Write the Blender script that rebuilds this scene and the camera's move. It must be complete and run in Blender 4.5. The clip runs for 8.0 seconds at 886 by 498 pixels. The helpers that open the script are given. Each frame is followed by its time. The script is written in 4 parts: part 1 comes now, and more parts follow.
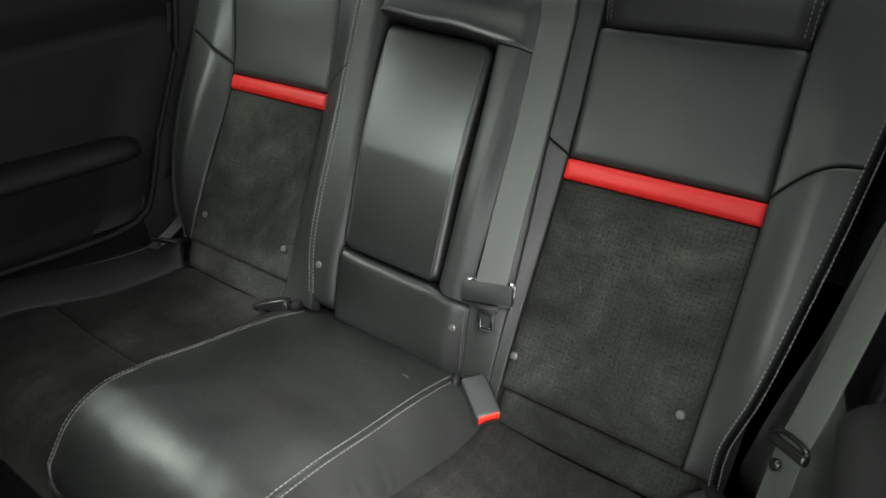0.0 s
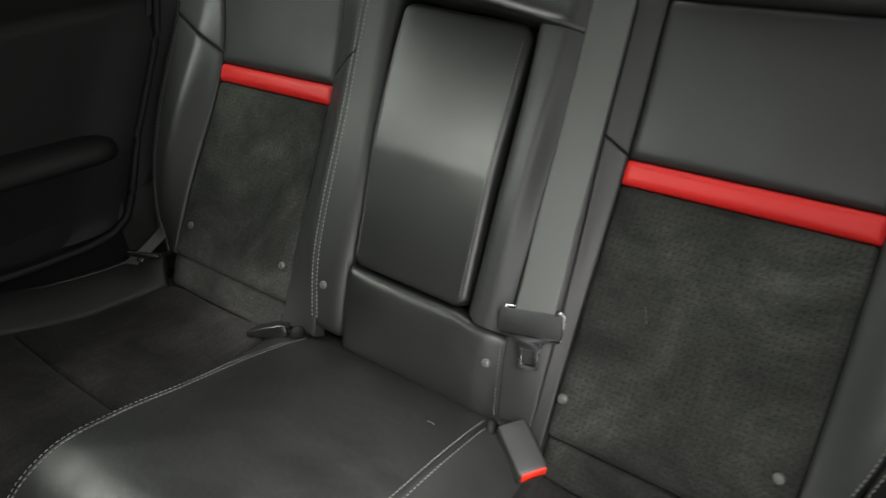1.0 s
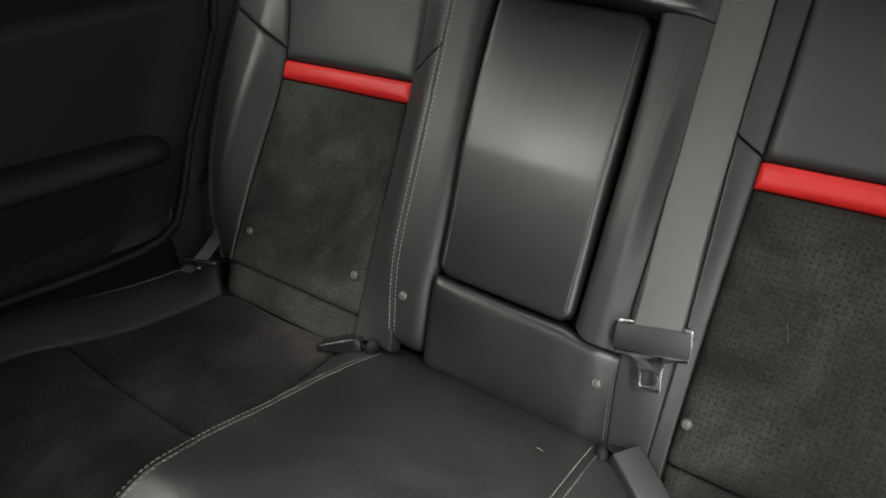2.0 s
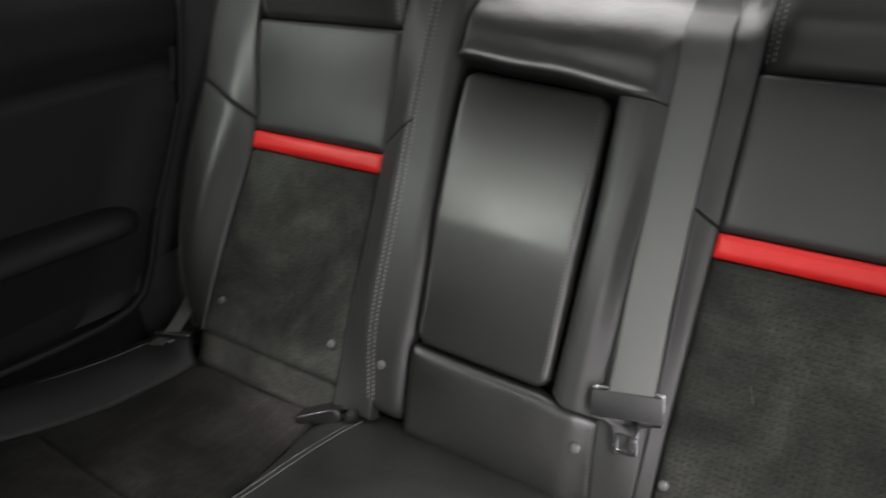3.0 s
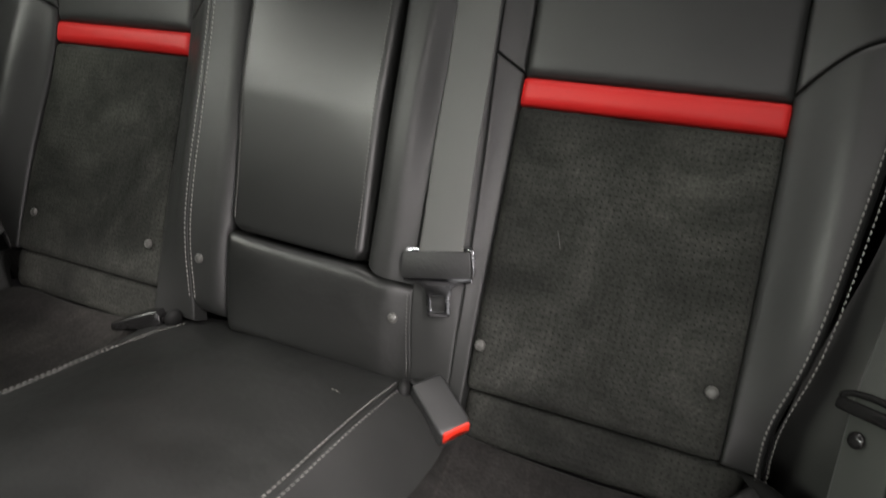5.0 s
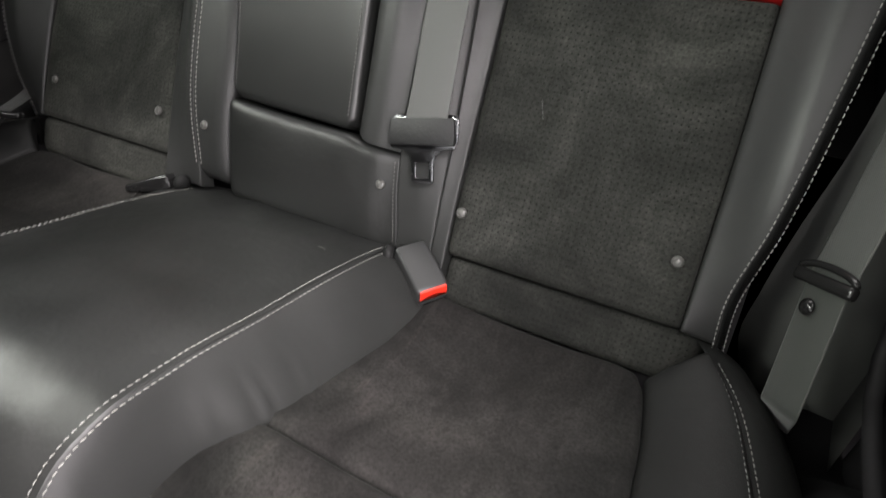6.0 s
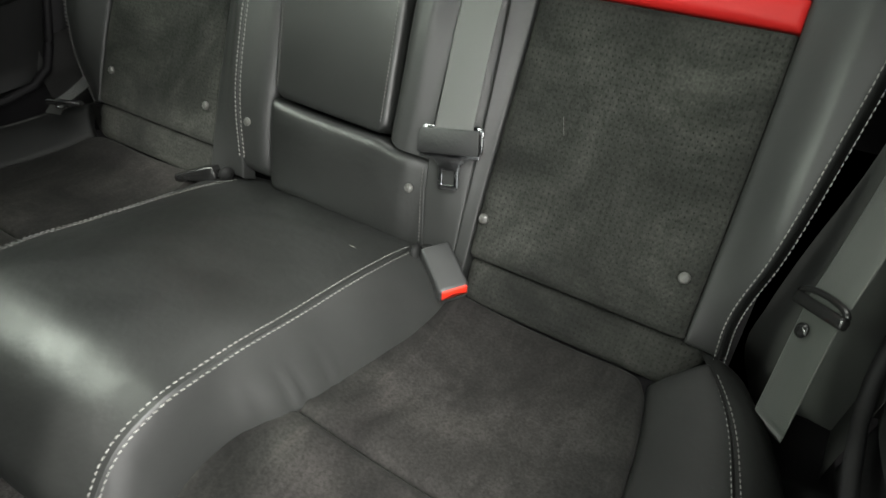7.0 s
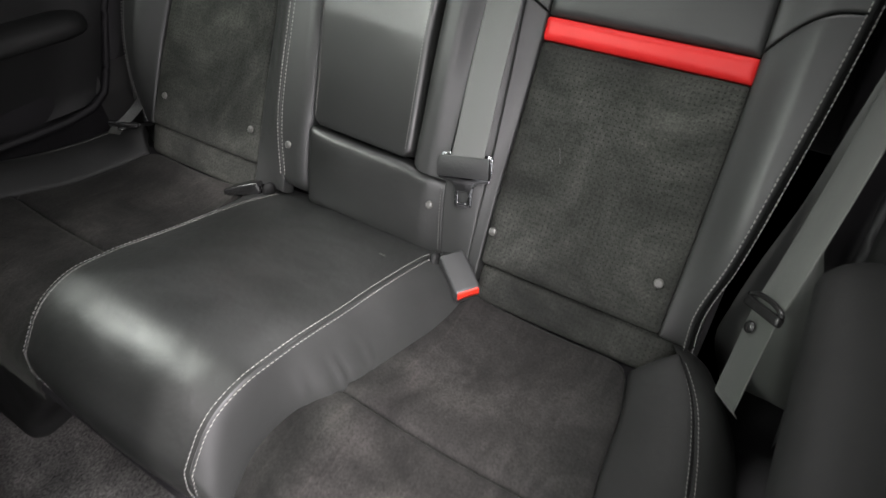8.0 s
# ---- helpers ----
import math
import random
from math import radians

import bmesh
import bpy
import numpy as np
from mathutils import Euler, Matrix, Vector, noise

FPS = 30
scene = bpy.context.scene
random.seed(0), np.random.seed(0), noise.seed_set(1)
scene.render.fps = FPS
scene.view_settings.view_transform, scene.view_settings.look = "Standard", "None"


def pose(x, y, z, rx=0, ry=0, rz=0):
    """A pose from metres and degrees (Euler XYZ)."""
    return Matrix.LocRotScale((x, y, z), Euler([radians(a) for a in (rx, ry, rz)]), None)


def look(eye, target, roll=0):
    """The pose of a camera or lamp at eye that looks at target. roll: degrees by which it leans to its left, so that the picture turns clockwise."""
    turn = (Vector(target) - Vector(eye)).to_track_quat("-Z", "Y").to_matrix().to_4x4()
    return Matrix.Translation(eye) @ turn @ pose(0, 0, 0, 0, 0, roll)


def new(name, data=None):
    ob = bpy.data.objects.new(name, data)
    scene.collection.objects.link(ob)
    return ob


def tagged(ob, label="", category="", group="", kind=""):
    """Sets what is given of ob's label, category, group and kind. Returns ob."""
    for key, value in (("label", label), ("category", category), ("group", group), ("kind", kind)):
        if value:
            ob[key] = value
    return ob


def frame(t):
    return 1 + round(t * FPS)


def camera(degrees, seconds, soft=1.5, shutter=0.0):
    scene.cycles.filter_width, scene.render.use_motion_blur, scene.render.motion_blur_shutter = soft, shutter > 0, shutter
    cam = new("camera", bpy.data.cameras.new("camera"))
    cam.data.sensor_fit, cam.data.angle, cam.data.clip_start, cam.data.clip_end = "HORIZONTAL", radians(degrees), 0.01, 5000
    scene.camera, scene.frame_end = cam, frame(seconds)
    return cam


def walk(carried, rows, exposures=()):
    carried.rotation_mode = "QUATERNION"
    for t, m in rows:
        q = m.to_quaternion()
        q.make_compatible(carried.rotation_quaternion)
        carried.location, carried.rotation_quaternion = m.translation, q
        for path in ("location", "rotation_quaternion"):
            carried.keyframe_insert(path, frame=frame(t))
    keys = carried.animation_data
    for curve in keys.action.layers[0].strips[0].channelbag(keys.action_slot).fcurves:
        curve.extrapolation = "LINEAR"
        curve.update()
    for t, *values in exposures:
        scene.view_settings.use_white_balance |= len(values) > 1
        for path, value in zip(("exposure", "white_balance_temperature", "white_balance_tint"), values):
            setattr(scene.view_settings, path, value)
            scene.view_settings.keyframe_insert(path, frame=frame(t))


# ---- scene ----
cam = camera(73.1, 8.0, soft=1.5, shutter=0.5)
PATH = [
    (0, (0.493, -0.548, 0.925), (-0.482, 0.809, -0.174), -2.2),
    (0.5, (0.447, -0.497, 0.907), (-0.515, 0.868, -0.194), -2.0),
    (1, (0.384, -0.468, 0.871), (-0.575, 0.899, -0.23), -2.1),
    (1.5, (0.308, -0.481, 0.835), (-0.65, 0.895, -0.255), -1.8),
    (1.7, (0.284, -0.485, 0.832), (-0.681, 0.89, -0.253), -1.8),
    (2.8, (0.245, -0.502, 0.894), (-0.712, 0.931, -0.122), -1.8),
    (3, (0.242, -0.492, 0.895), (-0.638, 1.002, -0.102), -1.4),
    (3.5, (0.253, -0.473, 0.891), (-0.395, 1.139, -0.098), -0.5),
    (4, (0.294, -0.481, 0.847), (-0.304, 1.142, -0.157), -0.5),
    (4.5, (0.341, -0.464, 0.794), (-0.299, 1.136, -0.221), -0.8),
    (5, (0.38, -0.446, 0.769), (-0.317, 1.088, -0.308), -1.6),
    (5.2, (0.402, -0.442, 0.763), (-0.311, 1.042, -0.372), -2.0),
    (6.3, (0.457, -0.469, 0.731), (-0.313, 0.824, -0.586), -1.7),
    (6.5, (0.46, -0.466, 0.738), (-0.327, 0.8, -0.596), -1.9),
    (7, (0.466, -0.461, 0.792), (-0.35, 0.747, -0.577), -2.8),
    (7.5, (0.475, -0.474, 0.857), (-0.359, 0.697, -0.534), -3.8),
    (8, (0.499, -0.528, 0.893), (-0.326, 0.649, -0.497), -3.5),
]
walk(cam, [(t, look(eye, target, roll)) for t, eye, target, roll in PATH], [(0.0, 1.75, 6500, 0), (1.4, 1.5, 6750, 6), (3.5, 1.68, 6650, 9), (5.0, 1.45, 6850, 10), (6.5, 1.93, 6650, 10), (7.0, 1.95, 6700, -1), (8.0, 2.1, 6550, 9)])

# ---- world, sun, exposure ----
world = bpy.data.worlds.new("world")
scene.world = world
world.use_nodes = True
wn = world.node_tree
sky = wn.nodes.new("ShaderNodeTexSky")
sky.sky_type = "NISHITA"
sky.sun_disc = False
sky.sun_elevation = radians(55)
sky.sun_rotation = radians(169)
soft_sky = wn.nodes.new("ShaderNodeHueSaturation")
soft_sky.inputs["Saturation"].default_value = 0.12
wn.links.new(sky.outputs[0], soft_sky.inputs["Color"])
wn.links.new(soft_sky.outputs[0], wn.nodes["Background"].inputs["Color"])
wn.nodes["Background"].inputs["Strength"].default_value = 0.07

sun = new("sun", bpy.data.lights.new("sun", "SUN"))
sun.data.energy = 1.3
sun.data.angle = radians(7)
sun.data.color = (1.0, 0.94, 0.96)
sun.matrix_world = look((0.2, -2.0, 3.2), (0, 0, 0.35))


def opening_light(name, eye, target, size, watts, color=(1, 1, 1), spread=180):
    """The sky's light in an opening of the cabin, or an added fill lamp."""
    ob = new(name, bpy.data.lights.new(name, "AREA"))
    ob.data.shape = "RECTANGLE"
    ob.data.size, ob.data.size_y = size
    ob.data.energy = watts
    ob.data.color = color
    ob.data.spread = radians(spread)
    ob.matrix_world = look(eye, target)
    return ob


opening_light("windshield_light", (0.40, -1.30, 1.05), (0.35, 0.1, 0.35), (0.5, 0.3), 0.5, (1.0, 0.98, 0.96))
opening_light("roof_opening_light", (-0.62, -1.05, 1.52), (0.14, 0.08, 0.46), (0.9, 0.2), 1.8, (0.95, 1.0, 0.94), 60)
opening_light("left_window_light", (-0.95, -0.50, 1.38), (-0.03, -0.35, 0.40), (0.6, 0.25), 0.5, (0.95, 1.0, 0.94), 60)
# added fill without a real source, brightens the raised middle's right side
opening_light("hump_fill_light", (0.66, -0.50, 1.10), (0.20, -0.26, 0.34), (0.35, 0.3), 0.95, (1.0, 0.95, 0.99), 60)
opening_light("door_opening_light", (0.84, -0.76, 0.44), (0.2, -0.30, 0.25), (0.5, 0.5), 1.2, (1.0, 0.93, 0.985), 110)
opening_light("rear_window_light", (0.12, 0.52, 1.08), (0.16, 0.20, 0.48), (0.85, 0.75), 1.5, (1.0, 0.97, 0.97), 120)


# ---- materials ----
def nodes_of(name):
    m = bpy.data.materials.new(name)
    m.use_nodes = True
    t = m.node_tree
    return m, t, t.nodes["Principled BSDF"]


def noise_tex(t, scale, detail=3.0, rough=0.55, coord="Object"):
    c = t.nodes.new("ShaderNodeTexCoord")
    n = t.nodes.new("ShaderNodeTexNoise")
    n.inputs["Scale"].default_value = scale
    n.inputs["Detail"].default_value = detail
    n.inputs["Roughness"].default_value = rough
    t.links.new(c.outputs[coord], n.inputs["Vector"])
    return n


def ramp(t, src, stops):
    r = t.nodes.new("ShaderNodeValToRGB")
    while len(r.color_ramp.elements) < len(stops):
        r.color_ramp.elements.new(0.5)
    for e, (p, c) in zip(r.color_ramp.elements, stops):
        e.position = p
        e.color = (*c, 1) if len(c) == 3 else c
    t.links.new(src, r.inputs["Fac"])
    return r


def span(t, src, lo, hi, a=0.3, b=0.7):
    n = t.nodes.new("ShaderNodeMapRange")
    n.inputs["From Min"].default_value, n.inputs["From Max"].default_value = a, b
    n.inputs["To Min"].default_value, n.inputs["To Max"].default_value = lo, hi
    t.links.new(src, n.inputs["Value"])
    return n


def bump(t, height, strength, distance, after=None):
    b = t.nodes.new("ShaderNodeBump")
    b.inputs["Strength"].default_value = strength
    b.inputs["Distance"].default_value = distance
    t.links.new(height, b.inputs["Height"])
    if after:
        t.links.new(after.outputs["Normal"], b.inputs["Normal"])
    return b


def leather(name, dark, light, rough=(0.36, 0.5), grain=1.0, crease=0.25):
    m, t, b = nodes_of(name)
    big = noise_tex(t, 7.0, 4.0)
    col = ramp(t, big.outputs["Fac"], [(0.3, dark), (0.75, light)])
    t.links.new(col.outputs["Color"], b.inputs["Base Color"])
    wear = noise_tex(t, 9.0, 3.0, 0.5)
    r = span(t, wear.outputs["Fac"], rough[0], rough[1])
    t.links.new(r.outputs[0], b.inputs["Roughness"])
    c = t.nodes.new("ShaderNodeTexCoord")
    v = t.nodes.new("ShaderNodeTexVoronoi")
    v.inputs["Scale"].default_value = 1500.0
    t.links.new(c.outputs["Object"], v.inputs["Vector"])
    fine = bump(t, v.outputs["Distance"], 0.3 * grain, 0.0004)
    soft = noise_tex(t, 38.0, 3.0)
    folds = bump(t, soft.outputs["Fac"], crease, 0.003, fine)
    t.links.new(folds.outputs["Normal"], b.inputs["Normal"])
    b.inputs["Specular IOR Level"].default_value = 0.45
    return m


def suede(name, dark, light, holes=False):
    m, t, b = nodes_of(name)
    nap = noise_tex(t, 8.0, 7.0, 0.66)
    nap.inputs["Distortion"].default_value = 0.8
    col = ramp(t, nap.outputs["Fac"], [(0.36, dark), (0.52, tuple(p * 0.6 + q * 0.4 for p, q in zip(dark, light))), (0.7, light)])
    brushed = noise_tex(t, 5.5, 2.0, 0.5)
    brushed.inputs["Distortion"].default_value = 2.2
    sweep = ramp(t, brushed.outputs["Fac"], [(0.36, (0.82, 0.82, 0.82)), (0.48, (0.97, 0.97, 0.97)), (0.64, (1.2, 1.2, 1.18))])
    strokes = t.nodes.new("ShaderNodeMix")
    strokes.data_type, strokes.blend_type = "RGBA", "MULTIPLY"
    strokes.inputs["Factor"].default_value = 1.0
    t.links.new(col.outputs["Color"], strokes.inputs[6])
    t.links.new(sweep.outputs["Color"], strokes.inputs[7])
    fuzz = noise_tex(t, 330.0, 3.0, 0.7)
    mix = t.nodes.new("ShaderNodeMix")
    mix.data_type, mix.blend_type = "RGBA", "MULTIPLY"
    mix.inputs["Factor"].default_value = 0.9
    t.links.new(strokes.outputs[2], mix.inputs[6])
    g = ramp(t, fuzz.outputs["Fac"], [(0.3, (0.5, 0.5, 0.5)), (0.7, (1.3, 1.3, 1.3))])
    t.links.new(g.outputs["Color"], mix.inputs[7])
    out = mix.outputs[2]
    b.inputs["Roughness"].default_value = 0.95
    b.inputs["Specular IOR Level"].default_value = 0.12
    b.inputs["Sheen Weight"].default_value = 0.03
    b.inputs["Sheen Roughness"].default_value = 0.5
    b.inputs["Sheen Tint"].default_value = (0.75, 0.8, 0.72, 1)
    bm1 = bump(t, fuzz.outputs["Fac"], 0.5, 0.0008)
    last = bump(t, nap.outputs["Fac"], 0.25, 0.004, bm1)
    if holes:
        # rows of small round perforations, laid out in metres on the uv map
        uv = t.nodes.new("ShaderNodeUVMap")
        sep = t.nodes.new("ShaderNodeSeparateXYZ")
        t.links.new(uv.outputs[0], sep.inputs[0])

        def calc(op, a, k=None):
            n = t.nodes.new("ShaderNodeMath")
            n.operation = op
            for i, val in enumerate((a, k)):
                if val is None:
                    continue
                if isinstance(val, (int, float)):
                    n.inputs[i].default_value = val
                else:
                    t.links.new(val, n.inputs[i])
            return n.outputs[0]

        pitch = 0.0063
        row = calc("DIVIDE", sep.outputs["Y"], pitch)
        cx = calc("SUBTRACT", calc("FRACT", calc("DIVIDE", sep.outputs["X"], pitch)), 0.5)
        cy = calc("SUBTRACT", calc("FRACT", row), 0.5)
        dist = calc("SQRT", calc("ADD", calc("MULTIPLY", cx, cx), calc("MULTIPLY", cy, cy)))
        hole = span(t, dist, 0.0, 1.0, 0.07, 0.19)
        worn = noise_tex(t, 9.0, 2.0)
        filled = span(t, worn.outputs["Fac"], 0.0, 0.75, 0.40, 0.66)
        keep = calc("MAXIMUM", hole.outputs[0], filled.outputs[0])
        mix2 = t.nodes.new("ShaderNodeMix")
        mix2.data_type = "RGBA"
        mix2.inputs[6].default_value = (0.0065, 0.0065, 0.006, 1)
        t.links.new(out, mix2.inputs[7])
        t.links.new(keep, mix2.inputs["Factor"])
        out = mix2.outputs[2]
        last = bump(t, keep, 0.6, 0.0012, last)
    t.links.new(out, b.inputs["Base Color"])
    t.links.new(last.outputs["Normal"], b.inputs["Normal"])
    return m


def lit_strip_suede(name, dark, light):
    """Suede with a lit strip down the seat's middle painted into its colour, its nap brushed in long strokes."""
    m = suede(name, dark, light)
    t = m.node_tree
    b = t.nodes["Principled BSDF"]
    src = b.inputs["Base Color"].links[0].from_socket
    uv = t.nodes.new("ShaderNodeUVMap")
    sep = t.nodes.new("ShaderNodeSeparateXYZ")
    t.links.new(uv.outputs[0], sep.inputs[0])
    # light strip and shaded sides of the seat, painted as a tint across x
    lit_strip = ramp(t, span(t, sep.outputs["X"], 0.0, 1.0, 0.16, 0.46).outputs[0], [(0.13, (0.74, 0.76, 0.74)), (0.25, (1.08, 1.04, 1.05)), (0.68, (1.06, 1.03, 1.03)), (0.92, (0.72, 0.72, 0.73))])
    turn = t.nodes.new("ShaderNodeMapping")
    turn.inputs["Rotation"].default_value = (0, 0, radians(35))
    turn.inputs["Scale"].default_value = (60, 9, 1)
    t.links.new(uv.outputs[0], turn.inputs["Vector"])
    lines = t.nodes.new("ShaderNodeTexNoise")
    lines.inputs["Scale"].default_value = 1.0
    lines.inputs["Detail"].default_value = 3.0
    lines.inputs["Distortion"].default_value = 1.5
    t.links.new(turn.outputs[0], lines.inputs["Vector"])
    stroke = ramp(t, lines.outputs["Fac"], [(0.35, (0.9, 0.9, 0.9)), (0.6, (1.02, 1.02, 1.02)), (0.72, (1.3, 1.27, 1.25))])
    for extra in (lit_strip, stroke):
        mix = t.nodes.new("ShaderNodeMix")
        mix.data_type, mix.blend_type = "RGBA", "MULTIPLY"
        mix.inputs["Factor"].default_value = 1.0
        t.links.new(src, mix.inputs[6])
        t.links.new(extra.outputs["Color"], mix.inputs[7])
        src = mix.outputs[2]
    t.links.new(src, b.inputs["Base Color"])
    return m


def plastic(name, color, rough=0.45, grain=500.0, strength=0.25):
    m, t, b = nodes_of(name)
    n = noise_tex(t, 14.0, 4.0)
    col = ramp(t, n.outputs["Fac"], [(0.3, tuple(c * 0.85 for c in color)), (0.7, tuple(c * 1.15 for c in color))])
    t.links.new(col.outputs["Color"], b.inputs["Base Color"])
    r = span(t, n.outputs["Fac"], rough - 0.06, rough + 0.06)
    t.links.new(r.outputs[0], b.inputs["Roughness"])
    g = noise_tex(t, grain, 2.0)
    k = bump(t, g.outputs["Fac"], strength, 0.0006)
    t.links.new(k.outputs["Normal"], b.inputs["Normal"])
    return m


def metal(name, color, rough):
    m, t, b = nodes_of(name)
    b.inputs["Base Color"].default_value = (*color, 1)
    b.inputs["Metallic"].default_value = 1.0
    n = noise_tex(t, 60.0, 3.0)
    r = span(t, n.outputs["Fac"], rough * 0.7, rough * 1.4)
    t.links.new(r.outputs[0], b.inputs["Roughness"])
    return m


def webbing(name, dark, light):
    m, t, b = nodes_of(name)
    uv = t.nodes.new("ShaderNodeUVMap")
    w = t.nodes.new("ShaderNodeTexWave")
    w.bands_direction = "DIAGONAL"
    w.inputs["Scale"].default_value = 330.0
    w.inputs["Distortion"].default_value = 0.3
    t.links.new(uv.outputs[0], w.inputs["Vector"])
    col = ramp(t, w.outputs["Fac"], [(0.2, dark), (0.8, light)])
    t.links.new(col.outputs["Color"], b.inputs["Base Color"])
    b.inputs["Roughness"].default_value = 0.55
    k = bump(t, w.outputs["Fac"], 0.35, 0.0005)
    t.links.new(k.outputs["Normal"], b.inputs["Normal"])
    b.inputs["Sheen Weight"].default_value = 0.15
    return m


def carpet_mat(name, dark, light):
    m, t, b = nodes_of(name)
    n = noise_tex(t, 260.0, 4.0, 0.7)
    col = ramp(t, n.outputs["Fac"], [(0.3, dark), (0.7, light)])
    wear = noise_tex(t, 16.0, 3.0)
    tone = ramp(t, wear.outputs["Fac"], [(0.35, (0.6, 0.6, 0.6)), (0.65, (1.3, 1.27, 1.25))])
    mix = t.nodes.new("ShaderNodeMix")
    mix.data_type, mix.blend_type = "RGBA", "MULTIPLY"
    mix.inputs["Factor"].default_value = 1.0
    t.links.new(col.outputs["Color"], mix.inputs[6])
    t.links.new(tone.outputs["Color"], mix.inputs[7])
    t.links.new(mix.outputs[2], b.inputs["Base Color"])
    b.inputs["Roughness"].default_value = 1.0
    b.inputs["Specular IOR Level"].default_value = 0.1
    k = bump(t, n.outputs["Fac"], 1.0, 0.004)
    t.links.new(k.outputs["Normal"], b.inputs["Normal"])
    return m


LEATHER = leather("black_leather", (0.016, 0.0168, 0.0162), (0.025, 0.026, 0.025), (0.42, 0.5), 0.6, 0.15)
LEATHER_SMOOTH = leather("polished_black_leather", (0.009, 0.0096, 0.009), (0.0145, 0.0152, 0.0145), (0.34, 0.48), 0.45, 0.3)
LEATHER_SMOOTH.node_tree.nodes["Principled BSDF"].inputs["Specular IOR Level"].default_value = 0.65
LEATHER_TAUT = leather("taut_black_leather", (0.0095, 0.0101, 0.0095), (0.014, 0.0147, 0.014), (0.36, 0.44), 0.45, 0.1)
LEATHER_TAUT.node_tree.nodes["Principled BSDF"].inputs["Specular IOR Level"].default_value = 0.75
RED = leather("red_leather", (0.43, 0.012, 0.012), (0.53, 0.018, 0.017), (0.4, 0.52), 0.6, 0.2)
SUEDE = lit_strip_suede("charcoal_suede", (0.0091, 0.0089, 0.0085), (0.0278, 0.0268, 0.0254))
SUEDE_HOLES = suede("perforated_charcoal_suede", (0.0155, 0.0161, 0.0146), (0.047, 0.0484, 0.043), True)
VINYL = leather("matte_black_vinyl", (0.008, 0.0083, 0.008), (0.013, 0.0135, 0.013), (0.5, 0.6))
VINYL.node_tree.nodes["Principled BSDF"].inputs["Specular IOR Level"].default_value = 0.25
THREAD = plastic("pale_grey_thread", (0.22, 0.22, 0.205), 0.75)
MID_THREAD = plastic("grey_thread", (0.11, 0.11, 0.105), 0.75)
DARK_THREAD = plastic("dark_grey_thread", (0.09, 0.09, 0.085), 0.6)
TRIM = plastic("black_grained_trim", (0.011, 0.0105, 0.0115), 0.62)
TRIM_SOFT = leather("soft_black_trim", (0.0075, 0.0077, 0.0076), (0.0115, 0.0118, 0.0116), (0.52, 0.64))
RED.node_tree.nodes["Principled BSDF"].inputs["Specular IOR Level"].default_value = 0.3
for dull in (TRIM, TRIM_SOFT):
    dull.node_tree.nodes["Principled BSDF"].inputs["Specular IOR Level"].default_value = 0.2
PILLAR = plastic("charcoal_pillar_trim", (0.032, 0.032, 0.031), 0.6)
BLACK = plastic("glossy_black_plastic", (0.01, 0.01, 0.01), 0.22, 60.0, 0.03)
GREY_PLASTIC = plastic("dark_grey_plastic", (0.026, 0.027, 0.027), 0.42, 900.0, 0.4)
BAR_PLASTIC = plastic("ribbed_black_plastic", (0.008, 0.008, 0.0085), 0.45, 300.0, 0.5)
GREY_PANEL = plastic("grey_panel_plastic", (0.06, 0.062, 0.059), 0.6)
BUTTON = plastic("grey_button_plastic", (0.075, 0.075, 0.07), 0.3, 300.0, 0.1)
RED_PLASTIC = plastic("red_plastic", (0.62, 0.03, 0.015), 0.35, 200.0, 0.05)
STEEL = metal("polished_steel", (0.24, 0.24, 0.25), 0.22)
WEB = webbing("grey_webbing", (0.05, 0.052, 0.05), (0.085, 0.088, 0.083))
WEB_PALE = webbing("pale_grey_webbing", (0.031, 0.034, 0.031), (0.05, 0.054, 0.048))
CARPET = carpet_mat("charcoal_carpet", (0.02, 0.02, 0.02), (0.11, 0.108, 0.105))
LINER = carpet_mat("dark_headliner", (0.02, 0.02, 0.02), (0.04, 0.04, 0.04))


# ---- mesh helpers ----
def link_mesh(name, verts, faces, mat, parent=None, label="", uvs=None, smooth=True):
    me = bpy.data.meshes.new(name)
    me.from_pydata([tuple(v) for v in verts], [], faces)
    if uvs is not None:
        lay = me.uv_layers.new(name="map")
        for loop in me.loops:
            lay.data[loop.index].uv = uvs[loop.vertex_index]
    me.materials.append(mat)
    if smooth:
        me.polygons.foreach_set("use_smooth", [True] * len(me.polygons))
    me.update()
    ob = new(name, me)
    if parent:
        ob.parent = parent
    if label:
        ob["label"] = label
    return ob


def part(name, bm, mat, parent=None, label="", smooth=True):
    me = bpy.data.meshes.new(name)
    bm.to_mesh(me)
    bm.free()
    me.materials.append(mat)
    if smooth:
        me.polygons.foreach_set("use_smooth", [True] * len(me.polygons))
        me.set_sharp_from_angle(angle=radians(40))
    ob = new(name, me)
    if parent:
        ob.parent = parent
    if label:
        ob["label"] = label
    return ob


def thing(name, label, category, group=""):
    return tagged(new(name), label, category, group)


